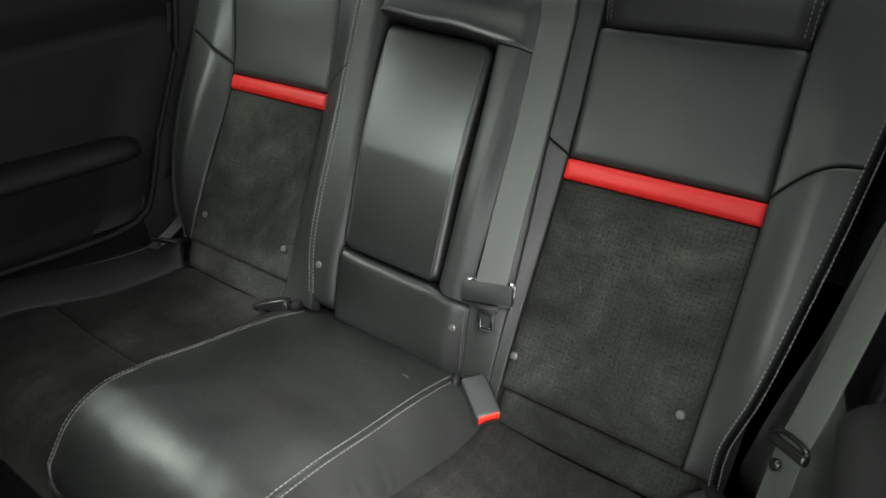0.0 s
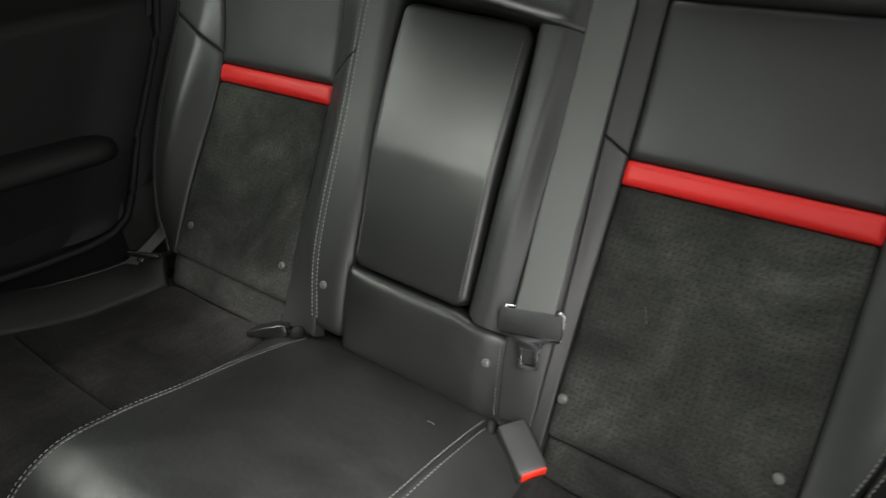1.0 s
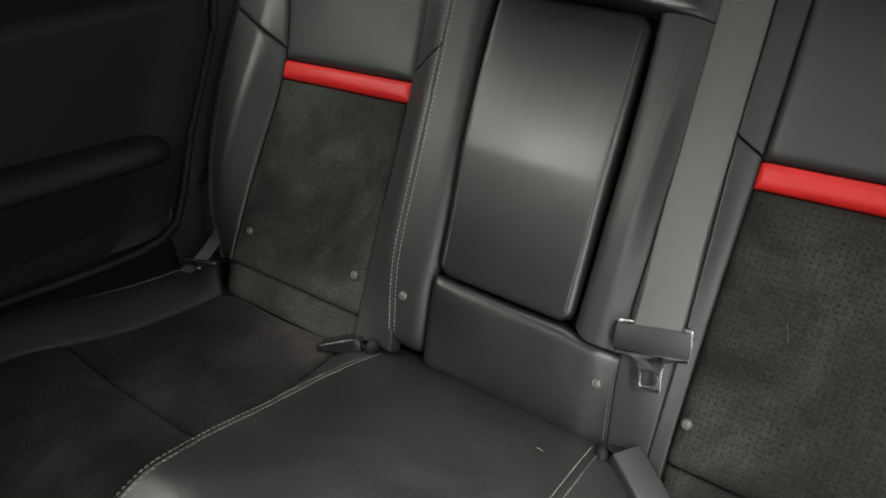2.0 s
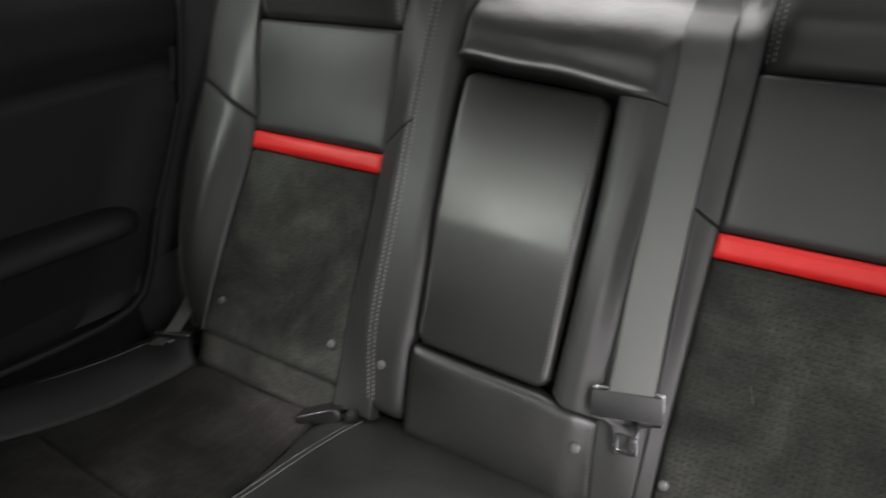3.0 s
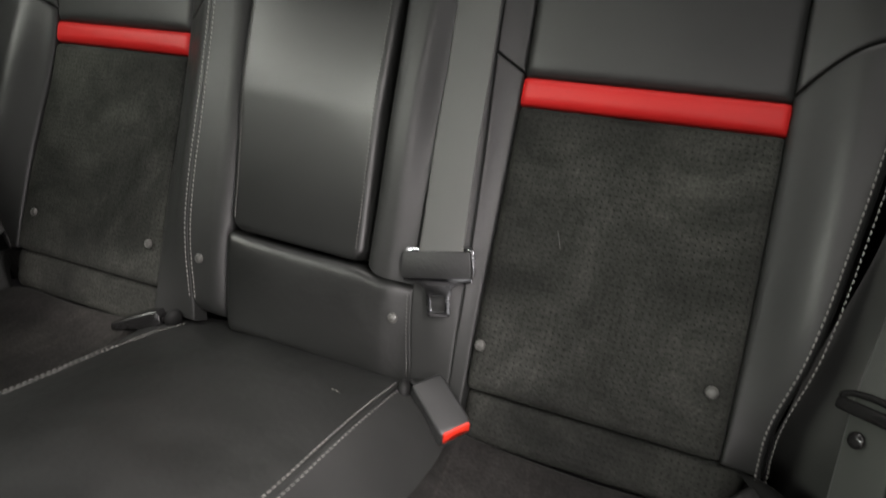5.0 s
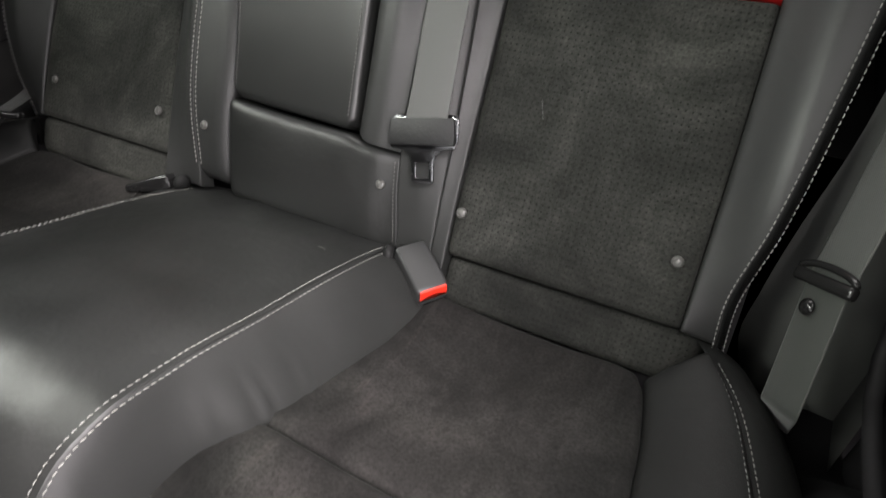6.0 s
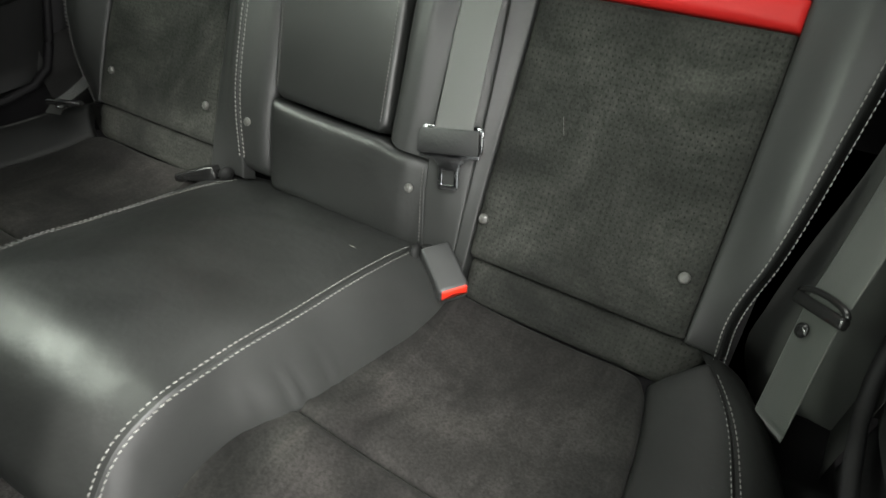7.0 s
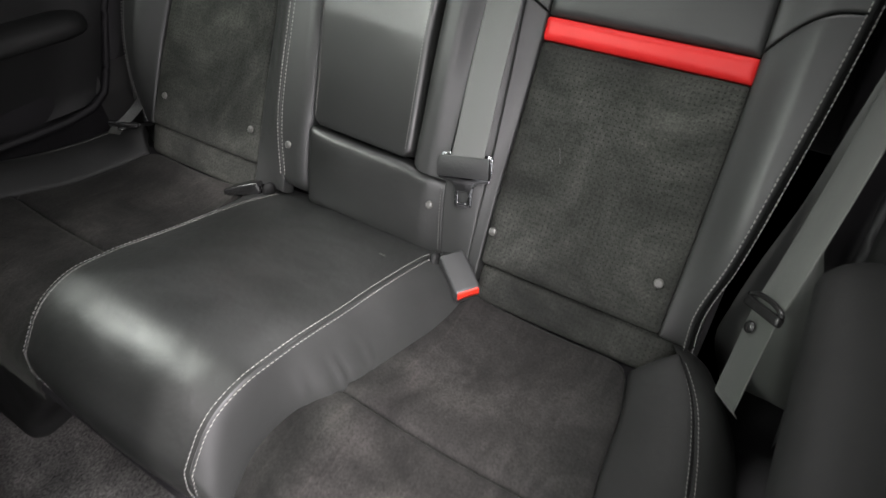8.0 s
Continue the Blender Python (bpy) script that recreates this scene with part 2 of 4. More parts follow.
def curve(*pts):
    """A smooth function through (position, value) pairs, level beyond its ends."""
    xs = np.array([p[0] for p in pts], float)
    ys = np.array([p[1] for p in pts], float)
    slope = np.gradient(ys, xs) if len(xs) > 2 else np.full(len(xs), (ys[-1] - ys[0]) / (xs[-1] - xs[0]))

    def f(x):
        if x <= xs[0]:
            return float(ys[0] + (x - xs[0]) * slope[0] * 0.5)
        if x >= xs[-1]:
            return float(ys[-1] + (x - xs[-1]) * slope[-1] * 0.5)
        k = int(np.searchsorted(xs, x)) - 1
        h = xs[k + 1] - xs[k]
        t = (x - xs[k]) / h
        return float((2 * t**3 - 3 * t**2 + 1) * ys[k] + (t**3 - 2 * t**2 + t) * h * slope[k] + (3 * t**2 - 2 * t**3) * ys[k + 1] + (t**3 - t**2) * h * slope[k + 1])

    return f


def smooth01(a, b, x):
    t = min(1, max(0, (x - a) / (b - a)))
    return t * t * (3 - 2 * t)


def lerp(a, b, t):
    return a + (b - a) * t


def steps(n, size, r):
    """Parameters from 0 to 1, crowded within r metres of both ends."""
    k = min(0.45, r / max(size, 1e-6))
    edge = [0, 0.06 * k, 0.18 * k, 0.38 * k, 0.66 * k]
    return edge + [lerp(k, 1 - k, i / n) for i in range(n + 1)] + [1 - e for e in reversed(edge)]


def round_off(e, r, dip):
    q = 1 - min(1.0, e / r)
    return dip * (1 - math.sqrt(max(0.0, 1 - q * q)))


def patch(name, place, size, mat, parent, label="", n=(18, 18), r=0.006, dip=0.005, puff=0.0, skirt=0.02, sides=(1, 1, 1, 1), uvs=None, rumple=0.0):
    """One upholstered panel. place(s, t, h) gives the point at s, t in 0..1, lifted by h; its edges are rounded down
    into the seams, and a skirt closes them. sides: which of left, right, bottom, top are rounded."""
    w, hgt = size
    ss, ts = steps(n[0], w, r), steps(n[1], hgt, r)
    verts, tex = [], []
    seed = (len(bpy.data.objects) * 1.37) % 50

    def lift(s, t):
        h = puff * (1 - abs(2 * s - 1) ** 2.4) * (1 - abs(2 * t - 1) ** 2.4)
        for e, use in ((s * w, sides[0]), ((1 - s) * w, sides[1]), (t * hgt, sides[2]), ((1 - t) * hgt, sides[3])):
            if use:
                h -= round_off(e, r, dip)
        if rumple:
            h += rumple * noise.noise((s * w * 9 + seed, t * hgt * 9, seed)) + rumple * 0.4 * noise.noise((s * w * 31 + seed, t * hgt * 31, seed))
        return h

    for t in ts:
        for s in ss:
            verts.append(place(s, t, lift(s, t)))
            tex.append(uvs(s, t) if uvs else (s * w, t * hgt))
    a, b = len(ss), len(ts)
    faces = [(j * a + i, j * a + i + 1, (j + 1) * a + i + 1, (j + 1) * a + i) for j in range(b - 1) for i in range(a - 1)]
    if skirt:
        ring = [(i, 0) for i in range(a)] + [(a - 1, j) for j in range(1, b)] + [(i, b - 1) for i in range(a - 2, -1, -1)] + [(0, j) for j in range(b - 2, 0, -1)]
        base = len(verts)
        for i, j in ring:
            verts.append(place(ss[i], ts[j], lift(ss[i], ts[j]) - skirt))
            tex.append(tex[j * a + i])
        m = len(ring)
        for k in range(m):
            i, j = ring[k]
            i2, j2 = ring[(k + 1) % m]
            faces.append((j * a + i, base + k, base + (k + 1) % m, j2 * a + i2))
    return link_mesh(name, verts, faces, mat, parent, label, tex)


def stitches(name, points, normals, mat, parent, label="", pitch=0.0058, length=0.0038, thick=0.0013, lean=0.0):
    """A row of thread, stitch by stitch, along a line of points."""
    p = np.array([tuple(q) for q in points])
    d = np.concatenate([[0], np.cumsum(np.linalg.norm(np.diff(p, axis=0), axis=1))])
    nn = np.array([tuple(q) for q in normals])
    verts, faces = [], []
    k = 0.0
    while k < d[-1] - pitch:
        ends = [np.array([np.interp(q, d, p[:, i]) for i in range(3)]) for q in (k, k + length)]
        up = np.array([np.interp(k, d, nn[:, i]) for i in range(3)])
        up /= np.linalg.norm(up)
        along = ends[1] - ends[0]
        along /= np.linalg.norm(along)
        side = np.cross(along, up)
        ends[0] = ends[0] - side * lean * 0.5
        ends[1] = ends[1] + side * lean * 0.5
        o = len(verts)
        mid = (ends[0] + ends[1]) / 2 + up * thick * 0.12
        for c, g in ((ends[0] - up * thick * 0.35, 0.7), (mid, 1.0), (ends[1] - up * thick * 0.35, 0.7)):
            for a in (0, 1, 2, 3, 4):
                an = math.tau * a / 5
                verts.append(c + (side * math.cos(an) + up * math.sin(an)) * thick * 0.5 * g)
        for ring in (0, 1):
            for a in range(5):
                faces.append((o + ring * 5 + a, o + ring * 5 + (a + 1) % 5, o + ring * 5 + 5 + (a + 1) % 5, o + ring * 5 + 5 + a))
        k += pitch
    ob = link_mesh(name, verts, faces, mat, parent, label)
    return tagged(ob, kind="stuff")


def box_bm(w, d, h, bevel=0.003, seg=3):
    bm = bmesh.new()
    bmesh.ops.create_cube(bm, size=1.0)
    bmesh.ops.scale(bm, vec=(w, d, h), verts=bm.verts)
    if bevel:
        bmesh.ops.bevel(bm, geom=list(bm.edges), offset=bevel, segments=seg, profile=0.5, affect="EDGES")
    return bm


def tube(points, radius, sides=8):
    """A closed-ended tube along points, as vertices and faces."""
    pts = [Vector(p) for p in points]
    verts, faces = [], []
    for i, p in enumerate(pts):
        along = (pts[min(i + 1, len(pts) - 1)] - pts[max(i - 1, 0)]).normalized()
        ref = Vector((0, 0, 1)) if abs(along.z) < 0.9 else Vector((1, 0, 0))
        a = along.cross(ref).normalized()
        b = a.cross(along)
        for k in range(sides):
            an = math.tau * k / sides
            verts.append(p + (a * math.cos(an) + b * math.sin(an)) * radius)
    for i in range(len(pts) - 1):
        for k in range(sides):
            faces.append((i * sides + k, i * sides + (k + 1) % sides, (i + 1) * sides + (k + 1) % sides, (i + 1) * sides + k))
    faces.append(tuple(range(sides - 1, -1, -1)))
    faces.append(tuple((len(pts) - 1) * sides + k for k in range(sides)))
    return verts, faces


# ---- the seat's own axes ----
BASE = Vector((0, -0.018, 0.371))
UP = Vector((0, 0.543, 0.839)).normalized()
OUT = Vector((0, -UP.z, UP.y))


def sag(x):
    return -0.0065 * max(-1.0, min(1.0, x / 0.17))


def on_back(x, u, d):
    p = BASE + UP * u + OUT * d
    return Vector((x, p.y, p.z + sag(x)))


# outlines of the seat back: across (metres from the middle) as functions of the height up the back
ridge = curve((-0.1, -0.012), (-0.05, -0.002), (0.0, 0.008), (0.1, 0.016), (0.29, 0.022), (0.39, 0.03), (0.46, 0.036), (0.6, 0.036))
panel_d = curve((-0.11, 0.0), (0.0, 0.0), (0.25, 0.0), (0.32, 0.007), (0.435, 0.03), (0.6, 0.03))
outer_d = curve((-0.1, -0.035), (-0.05, -0.018), (0.0, 0.006), (0.06, 0.022), (0.17, 0.028), (0.32, 0.024), (0.45, 0.032), (0.6, 0.034))
mid_d = curve((-0.08, -0.006), (-0.05, 0.002), (0.0, 0.012), (0.04, 0.019), (0.12, 0.028), (0.19, 0.036), (0.23, 0.0385), (0.385, 0.041), (0.435, 0.045), (0.465, 0.039), (0.495, 0.016), (0.525, -0.02), (0.56, -0.065))
edge_right = curve((-0.06, 0.493), (-0.013, 0.49), (0.06, 0.503), (0.17, 0.516), (0.27, 0.526), (0.35, 0.532), (0.5, 0.54), (0.6, 0.545))
edge_left = curve((-0.06, 0.495), (-0.013, 0.505), (0.06, 0.52), (0.17, 0.54), (0.27, 0.552), (0.35, 0.558), (0.5, 0.566), (0.6, 0.57))
seam_l = curve((-0.06, 0.156), (0.04, 0.144), (0.2, 0.142), (0.385, 0.139), (0.5, 0.136), (0.56, 0.135))
seam_r = curve((-0.05, 0.199), (0.05, 0.197), (0.16, 0.192), (0.287, 0.185), (0.386, 0.183), (0.5, 0.181), (0.6, 0.18))
stitch_l = curve((-0.06, 0.136), (-0.033, 0.14), (0.044, 0.153), (0.171, 0.16), (0.321, 0.168), (0.489, 0.168), (0.6, 0.168))
gap_l = curve((-0.06, 0.09), (0.037, 0.095), (0.1, 0.096), (0.25, 0.11), (0.391, 0.119), (0.49, 0.118), (0.6, 0.118))
arm_l = curve((0.05, -0.091), (0.1, -0.092), (0.25, -0.101), (0.39, -0.111))
arm_r = curve((0.05, 0.084), (0.1, 0.084), (0.25, 0.082), (0.39, 0.075))
frame_l = curve((0.03, 0.089), (0.139, 0.09), (0.267, 0.089), (0.375, 0.083), (0.4, 0.081))
inner_right = curve((-0.11, 0.218), (0.0, 0.215), (0.26, 0.2125), (0.43, 0.212), (0.6, 0.212))
inner_left = curve((-0.11, 0.190), (-0.02, 0.197), (0.13, 0.208), (0.26, 0.2135), (0.43, 0.214), (0.6, 0.214))


def back_depth(x, u):
    a = abs(x)
    if a < 0.145:
        d = lerp(mid_d(u), ridge(u), smooth01(0.115, 0.145, a) * (smooth01(0.47, 0.43, u) if x > 0 else 1))
        if x < 0 and a > gap_l(u) - 0.004:
            d = ridge(u)
        return d
    p = inner_right(u) if x > 0 else inner_left(u)
    inner = lerp(ridge(u), mid_d(u), smooth01(0.43, 0.47, u)) if x > 0 else ridge(u)
    d = lerp(inner, panel_d(u), smooth01(p - (0.045 if u < 0.43 else 0.02), p + 0.004, a))
    d = lerp(d, outer_d(u), smooth01(0.448, 0.5, a))
    return d


def back_patch(name, left, right, low, high, mat, parent, label="", **k):
    """A panel of the back between two side lines (functions of u) and two cross lines (functions of s)."""
    u0, u1 = low(0.5), high(0.5)
    w = abs(right((u0 + u1) / 2) - left((u0 + u1) / 2))
    depth = k.pop("depth", back_depth)

    def xu(s, t):
        u = lerp(low(s), high(s), t)
        return lerp(left(u), right(u), s), u

    def place(s, t, h):
        x, u = xu(s, t)
        return on_back(x, u, depth(x, u) + h)

    return patch(name, place, (w, u1 - u0), mat, parent, label, uvs=xu, **k)


def level(v):
    return lambda s: v


def back_line(fx, u0, u1, n=90, h=0.0008, off=0.0):
    pts, nor = [], []
    for i in range(n + 1):
        u = lerp(u0, u1, i / n)
        x = fx(u) + off
        pts.append(on_back(x, u, back_depth(x, u) + h))
        a = on_back(x + 0.004, u, back_depth(x + 0.004, u)) - on_back(x - 0.004, u, back_depth(x - 0.004, u))
        nor.append(a.cross(UP).normalized())
        if nor[-1].dot(OUT) < 0:
            nor[-1] = -nor[-1]
    return pts, nor


# ---- structure: cabin shell ----
def slab(name, lo, hi, mat, label="", bevel=0.0):
    bm = box_bm(hi[0] - lo[0], hi[1] - lo[1], hi[2] - lo[2], bevel)
    bmesh.ops.translate(bm, vec=[(a + b) / 2 for a, b in zip(lo, hi)], verts=bm.verts)
    return tagged(part(name, bm, mat, None, label, smooth=False), kind="structure")


floor_profile = [(-0.75, 0.1), (-0.62, 0.08), (-0.40, 0.08), (-0.27, 0.087), (-0.15, 0.10), (0.0, 0.107), (0.15, 0.10), (0.27, 0.087), (0.40, 0.08), (0.62, 0.08), (0.75, 0.1)]


def build_floor():
    prof = curve(*floor_profile)
    verts, faces = [], []
    nx, ny = 90, 60
    for j in range(ny + 1):
        y = lerp(-2.0, 0.1, j / ny)
        for i in range(nx + 1):
            x = lerp(-0.74, 0.74, i / nx)
            verts.append((x, y, prof(x) + 0.006 * noise.noise((x * 7, y * 7, 0))))
    for j in range(ny):
        for i in range(nx):
            o = j * (nx + 1) + i
            faces.append((o, o + 1, o + nx + 2, o + nx + 1))
    return tagged(link_mesh("floor", verts, faces, CARPET, None, "charcoal carpeted cabin floor with a raised tunnel"), category="floor", kind="structure")


build_floor()
slab("ceiling", (-0.62, -0.58, 1.17), (0.62, 0.14, 1.2), LINER, "dark cloth headliner under the roof")
slab("ceiling_front", (-0.70, -2.0, 1.21), (0.70, -1.75, 1.24), LINER, "dark cloth headliner over the front seats")
# unseen uprights, added to hold light off the left seat and the middle
slab("wall_front", (-0.70, -0.66, 0.0), (0.10, -0.60, 0.84), TRIM, "unseen plain dark upright standing in for the front seats")
slab("light_block_upper", (-0.75, -0.65, 0.84), (-0.36, -0.61, 1.17), TRIM, "unseen plain dark upright that keeps light off the left seat")
slab("light_block_middle", (-0.36, -0.65, 0.84), (0.02, -0.61, 1.05), TRIM, "unseen plain dark upright that keeps sun off the raised middle")
slab("wall_front_right", (0.10, -0.82, 0.0), (0.655, -0.76, 0.55), TRIM, "unseen plain dark upright standing in for the front seats")
# unseen slabs added at roof height to set where the sun's shadow edges fall
slab("sun_block_left", (-0.62, -0.61, 1.17), (-0.10, -0.58, 1.2), LINER, "unseen dark slab that keeps sun off the seat back's foot")
slab("sun_block_middle", (-0.10, -0.74, 1.17), (0.448, -0.58, 1.2), LINER, "unseen dark slab that keeps sun off the seat back's foot")
slab("sun_block_right", (0.448, -1.75, 1.17), (0.70, -0.58, 1.2), LINER, "unseen dark slab that shades the right seat's outer side")
slab("wall_rear", (-0.74, 0.98, 0.0), (0.74, 1.02, 0.82), TRIM, "plain dark rear bulkhead")
slab("parcel_shelf", (-0.74, 0.40, 0.76), (0.74, 0.98, 0.785), CARPET, "dark carpeted shelf behind the seat back")
slab("wall_left", (-0.76, -2.0, 0.0), (-0.70, 1.0, 0.86), TRIM, "dark body side behind the trim")
slab("wall_right", (0.70, -0.41, 0.0), (0.76, 1.0, 0.86), PILLAR, "dark body side behind the trim")
slab("pillar_left", (-0.74, 0.28, 0.76), (-0.62, 0.52, 1.2), LINER, "dark cloth covered rear pillar")
slab("pillar_right", (0.62, 0.28, 0.76), (0.74, 0.52, 1.2), LINER, "dark cloth covered rear pillar")


# ---- side trim with armrest ----
trim_edge = [(0.19, 0.88), (0.16, 0.76), (0.142, 0.69), (0.125, 0.635), (0.085, 0.565), (0.037, 0.484), (0.008, 0.42), (-0.008, 0.386), (-0.03, 0.35), (-0.062, 0.334), (-0.11, 0.331), (-0.18, 0.338), (-0.313, 0.357), (-0.49, 0.377)]


def side_trim(side, name, label):
    root = tagged(new(name), label, "side trim", "side trims", "structure")
    front = -1.1 if side < 0 else -0.41
    # main panel: rows of height, from the rear outline forwards
    rear = curve(*[(z, y) for y, z in reversed(trim_edge[:10])])
    rows = [0.336 + (0.88 - 0.336) * k / 56 for k in range(57)]
    verts, faces = [], []
    ny = 40
    for z in rows:
        y1 = rear(z)
        for i in range(ny + 1):
            y = lerp(y1, front, (i / ny) ** 1.3)
            x = 0.625 + 0.012 * smooth01(0.5, 0.34, z)
            x += 0.006 * math.exp(-(((z - 0.686) / 0.004) ** 2))
            x -= 0.016 * smooth01(0.688, 0.74, z) - 0.04 * smooth01(0.78, 0.88, z)
            ramp_in = smooth01(0.11, 0.0, y1 - y) * smooth01(0.69, 0.62, z)
            x -= 0.018 * ramp_in
            verts.append((side * x, y, z))
    w = ny + 1
    for j in range(len(rows) - 1):
        for i in range(ny):
            o = j * w + i
            faces.append((o, o + 1, o + w + 1, o + w))
    link_mesh("panel", verts, faces, TRIM_SOFT, root, "soft black trim panel with a groove")
    # raised rim along the rear outline and the lower edge
    dense = []
    for k in range(len(trim_edge) - 1):
        for i in range(6):
            dense.append((lerp(trim_edge[k][0], trim_edge[k + 1][0], i / 6), lerp(trim_edge[k][1], trim_edge[k + 1][1], i / 6)))
    v, f = tube([(side * 0.606, y, z) for y, z in dense], 0.007, 8)
    link_mesh("rim", v, f, TRIM, root)
    # armrest: a padded ledge, round at its rear end
    prof = [(0.64, 0.503), (0.622, 0.502), (0.602, 0.500), (0.586, 0.495), (0.575, 0.486), (0.570, 0.476), (0.574, 0.467), (0.585, 0.462), (0.61, 0.46), (0.64, 0.459)]
    verts, faces = [], []
    ys = [0.0, -0.003, -0.009, -0.018, -0.03, -0.05, -0.08] + [lerp(-0.08, front, k / 16) for k in range(1, 17)]
    for y in ys:
        q = min(1, -y / 0.05)
        q = math.sqrt(1 - (1 - q) ** 2)
        for x, z in prof:
            zz = 0.48 + (z - 0.48) * (0.25 + 0.75 * q) - 0.1 * y
            verts.append((side * (0.64 - (0.64 - x) * (0.2 + 0.8 * q)), y, zz))
    w = len(prof)
    for j in range(len(ys) - 1):
        for i in range(w - 1):
            o = j * w + i
            faces.append((o, o + 1, o + w + 1, o + w))
    faces.append(tuple(range(w)))
    link_mesh("armrest", verts, faces, TRIM_SOFT, root, "padded black armrest ledge")
    # lower body of the trim, beneath the armrest, and the dark filler behind the rim
    v, f = [], []
    for k, (y, z) in enumerate([(-0.02, 0.40), (-0.1, 0.40), (-0.3, 0.42), (front, 0.45)]):
        v += [(side * 0.636, y, z), (side * 0.63, y, z - 0.2), (side * 0.62, y, 0.06)]
        if k:
            for i in (0, 1):
                f.append((3 * k - 3 + i, 3 * k - 2 + i, 3 * k + 1 + i, 3 * k + i))
    link_mesh("kick_panel", v, f, TRIM, root)
    v, f = [], []
    for k, (y, z) in enumerate(trim_edge[:9]):
        v += [(side * 0.618, y - 0.01, z), (side * 0.622, y + 0.05, z), (side * 0.63, y + 0.45, z + 0.03)]
        if k:
            for i in (0, 1):
                f.append((3 * k - 3 + i, 3 * k - 2 + i, 3 * k + 1 + i, 3 * k + i))
    k = len(v)
    v += [(side * 0.618, -0.04, 0.1), (side * 0.622, 0.05, 0.1), (side * 0.63, 0.45, 0.1)]
    f += [(k - 3, k - 2, k + 1, k), (k - 2, k - 1, k + 2, k + 1)]
    link_mesh("pillar_panel", v, f, PILLAR, root)
    v, f = [], []
    for k in range(13):
        z = lerp(0.88, 0.40, k / 12)
        y = rear(z)
        reach = 0.05 * smooth01(0.38, 0.5, z)
        v += [(side * 0.604, y, z), (side * (0.60 - 0.5 * reach), y + 0.012 + 0.4 * reach, z), (side * (0.60 - reach), y + 0.02 + 1.2 * reach, z), (side * (0.60 - reach), y + 0.3, z)]
        if k:
            for i in (0, 1, 2):
                f.append((4 * k - 4 + i, 4 * k - 3 + i, 4 * k + 1 + i, 4 * k + i))
    link_mesh("pillar_cover", v, f, TRIM, root)
    v, f = [], []
    for k in range(21):
        y = lerp(0.06, -0.52, (k / 20) ** 1.3)
        lift = 0.07 * smooth01(-0.045, -0.108, y)
        for x, z in ((0.55, 0.12), (0.575, 0.19), (0.60, 0.2), (0.66, 0.21)):
            v.append((side * x, y, z + lift))
        if k:
            for i in (0, 1, 2):
                f.append((4 * k - 4 + i, 4 * k - 3 + i, 4 * k + 1 + i, 4 * k + i))
    link_mesh("sill_panel", v, f, TRIM, root)
    left_of = curve((0.16, 0.545), (0.25, 0.515), (0.30, 0.518), (0.367, 0.527), (0.464, 0.545), (0.54, 0.553), (0.64, 0.565))
    v, f = [], []
    for k in range(25):
        z = lerp(0.16, 0.64 if side > 0 else 0.47, k / 24)
        x0 = left_of(z)
        for i in range(9):
            q = i / 8
            v.append((side * lerp(x0, 0.64, q), 0.05 + 0.25 * max(0.0, z - 0.3) + 0.012 * (1 - q) ** 4 - 0.03 * q, z))
    for k in range(24):
        for i in range(8):
            o = k * 9 + i
            f.append((o, o + 1, o + 10, o + 9))
    link_mesh("wheelhouse_panel", v, f, GREY_PANEL, root, "dark grey panel behind the belt")
    return root


side_trim(-1, "trim_left", "black padded side trim with armrest ledge and groove")
side_trim(1, "trim_right", "black padded side trim with armrest ledge and groove")


# ---- rear seat back ----
bench = thing("rear_bench_seat", "black leather and suede rear bench seat with red bands", "car seat")

# dark shell that closes the back
v, f = [], []
for k, (u, d) in enumerate(((-0.14, -0.065), (0.6, -0.065), (0.64, -0.10), (0.6, -0.16), (-0.14, -0.16))):
    for x in (-0.505, 0.505):
        v.append(on_back(x, u, d))
for k in range(4):
    f.append((2 * k, 2 * k + 1, 2 * k + 3, 2 * k + 2))
seat_back = link_mesh("backrest", v, f, TRIM, bench, "black leather backrest with suede inserts and red bands", smooth=False)



def fixed(v):
    return lambda u: v


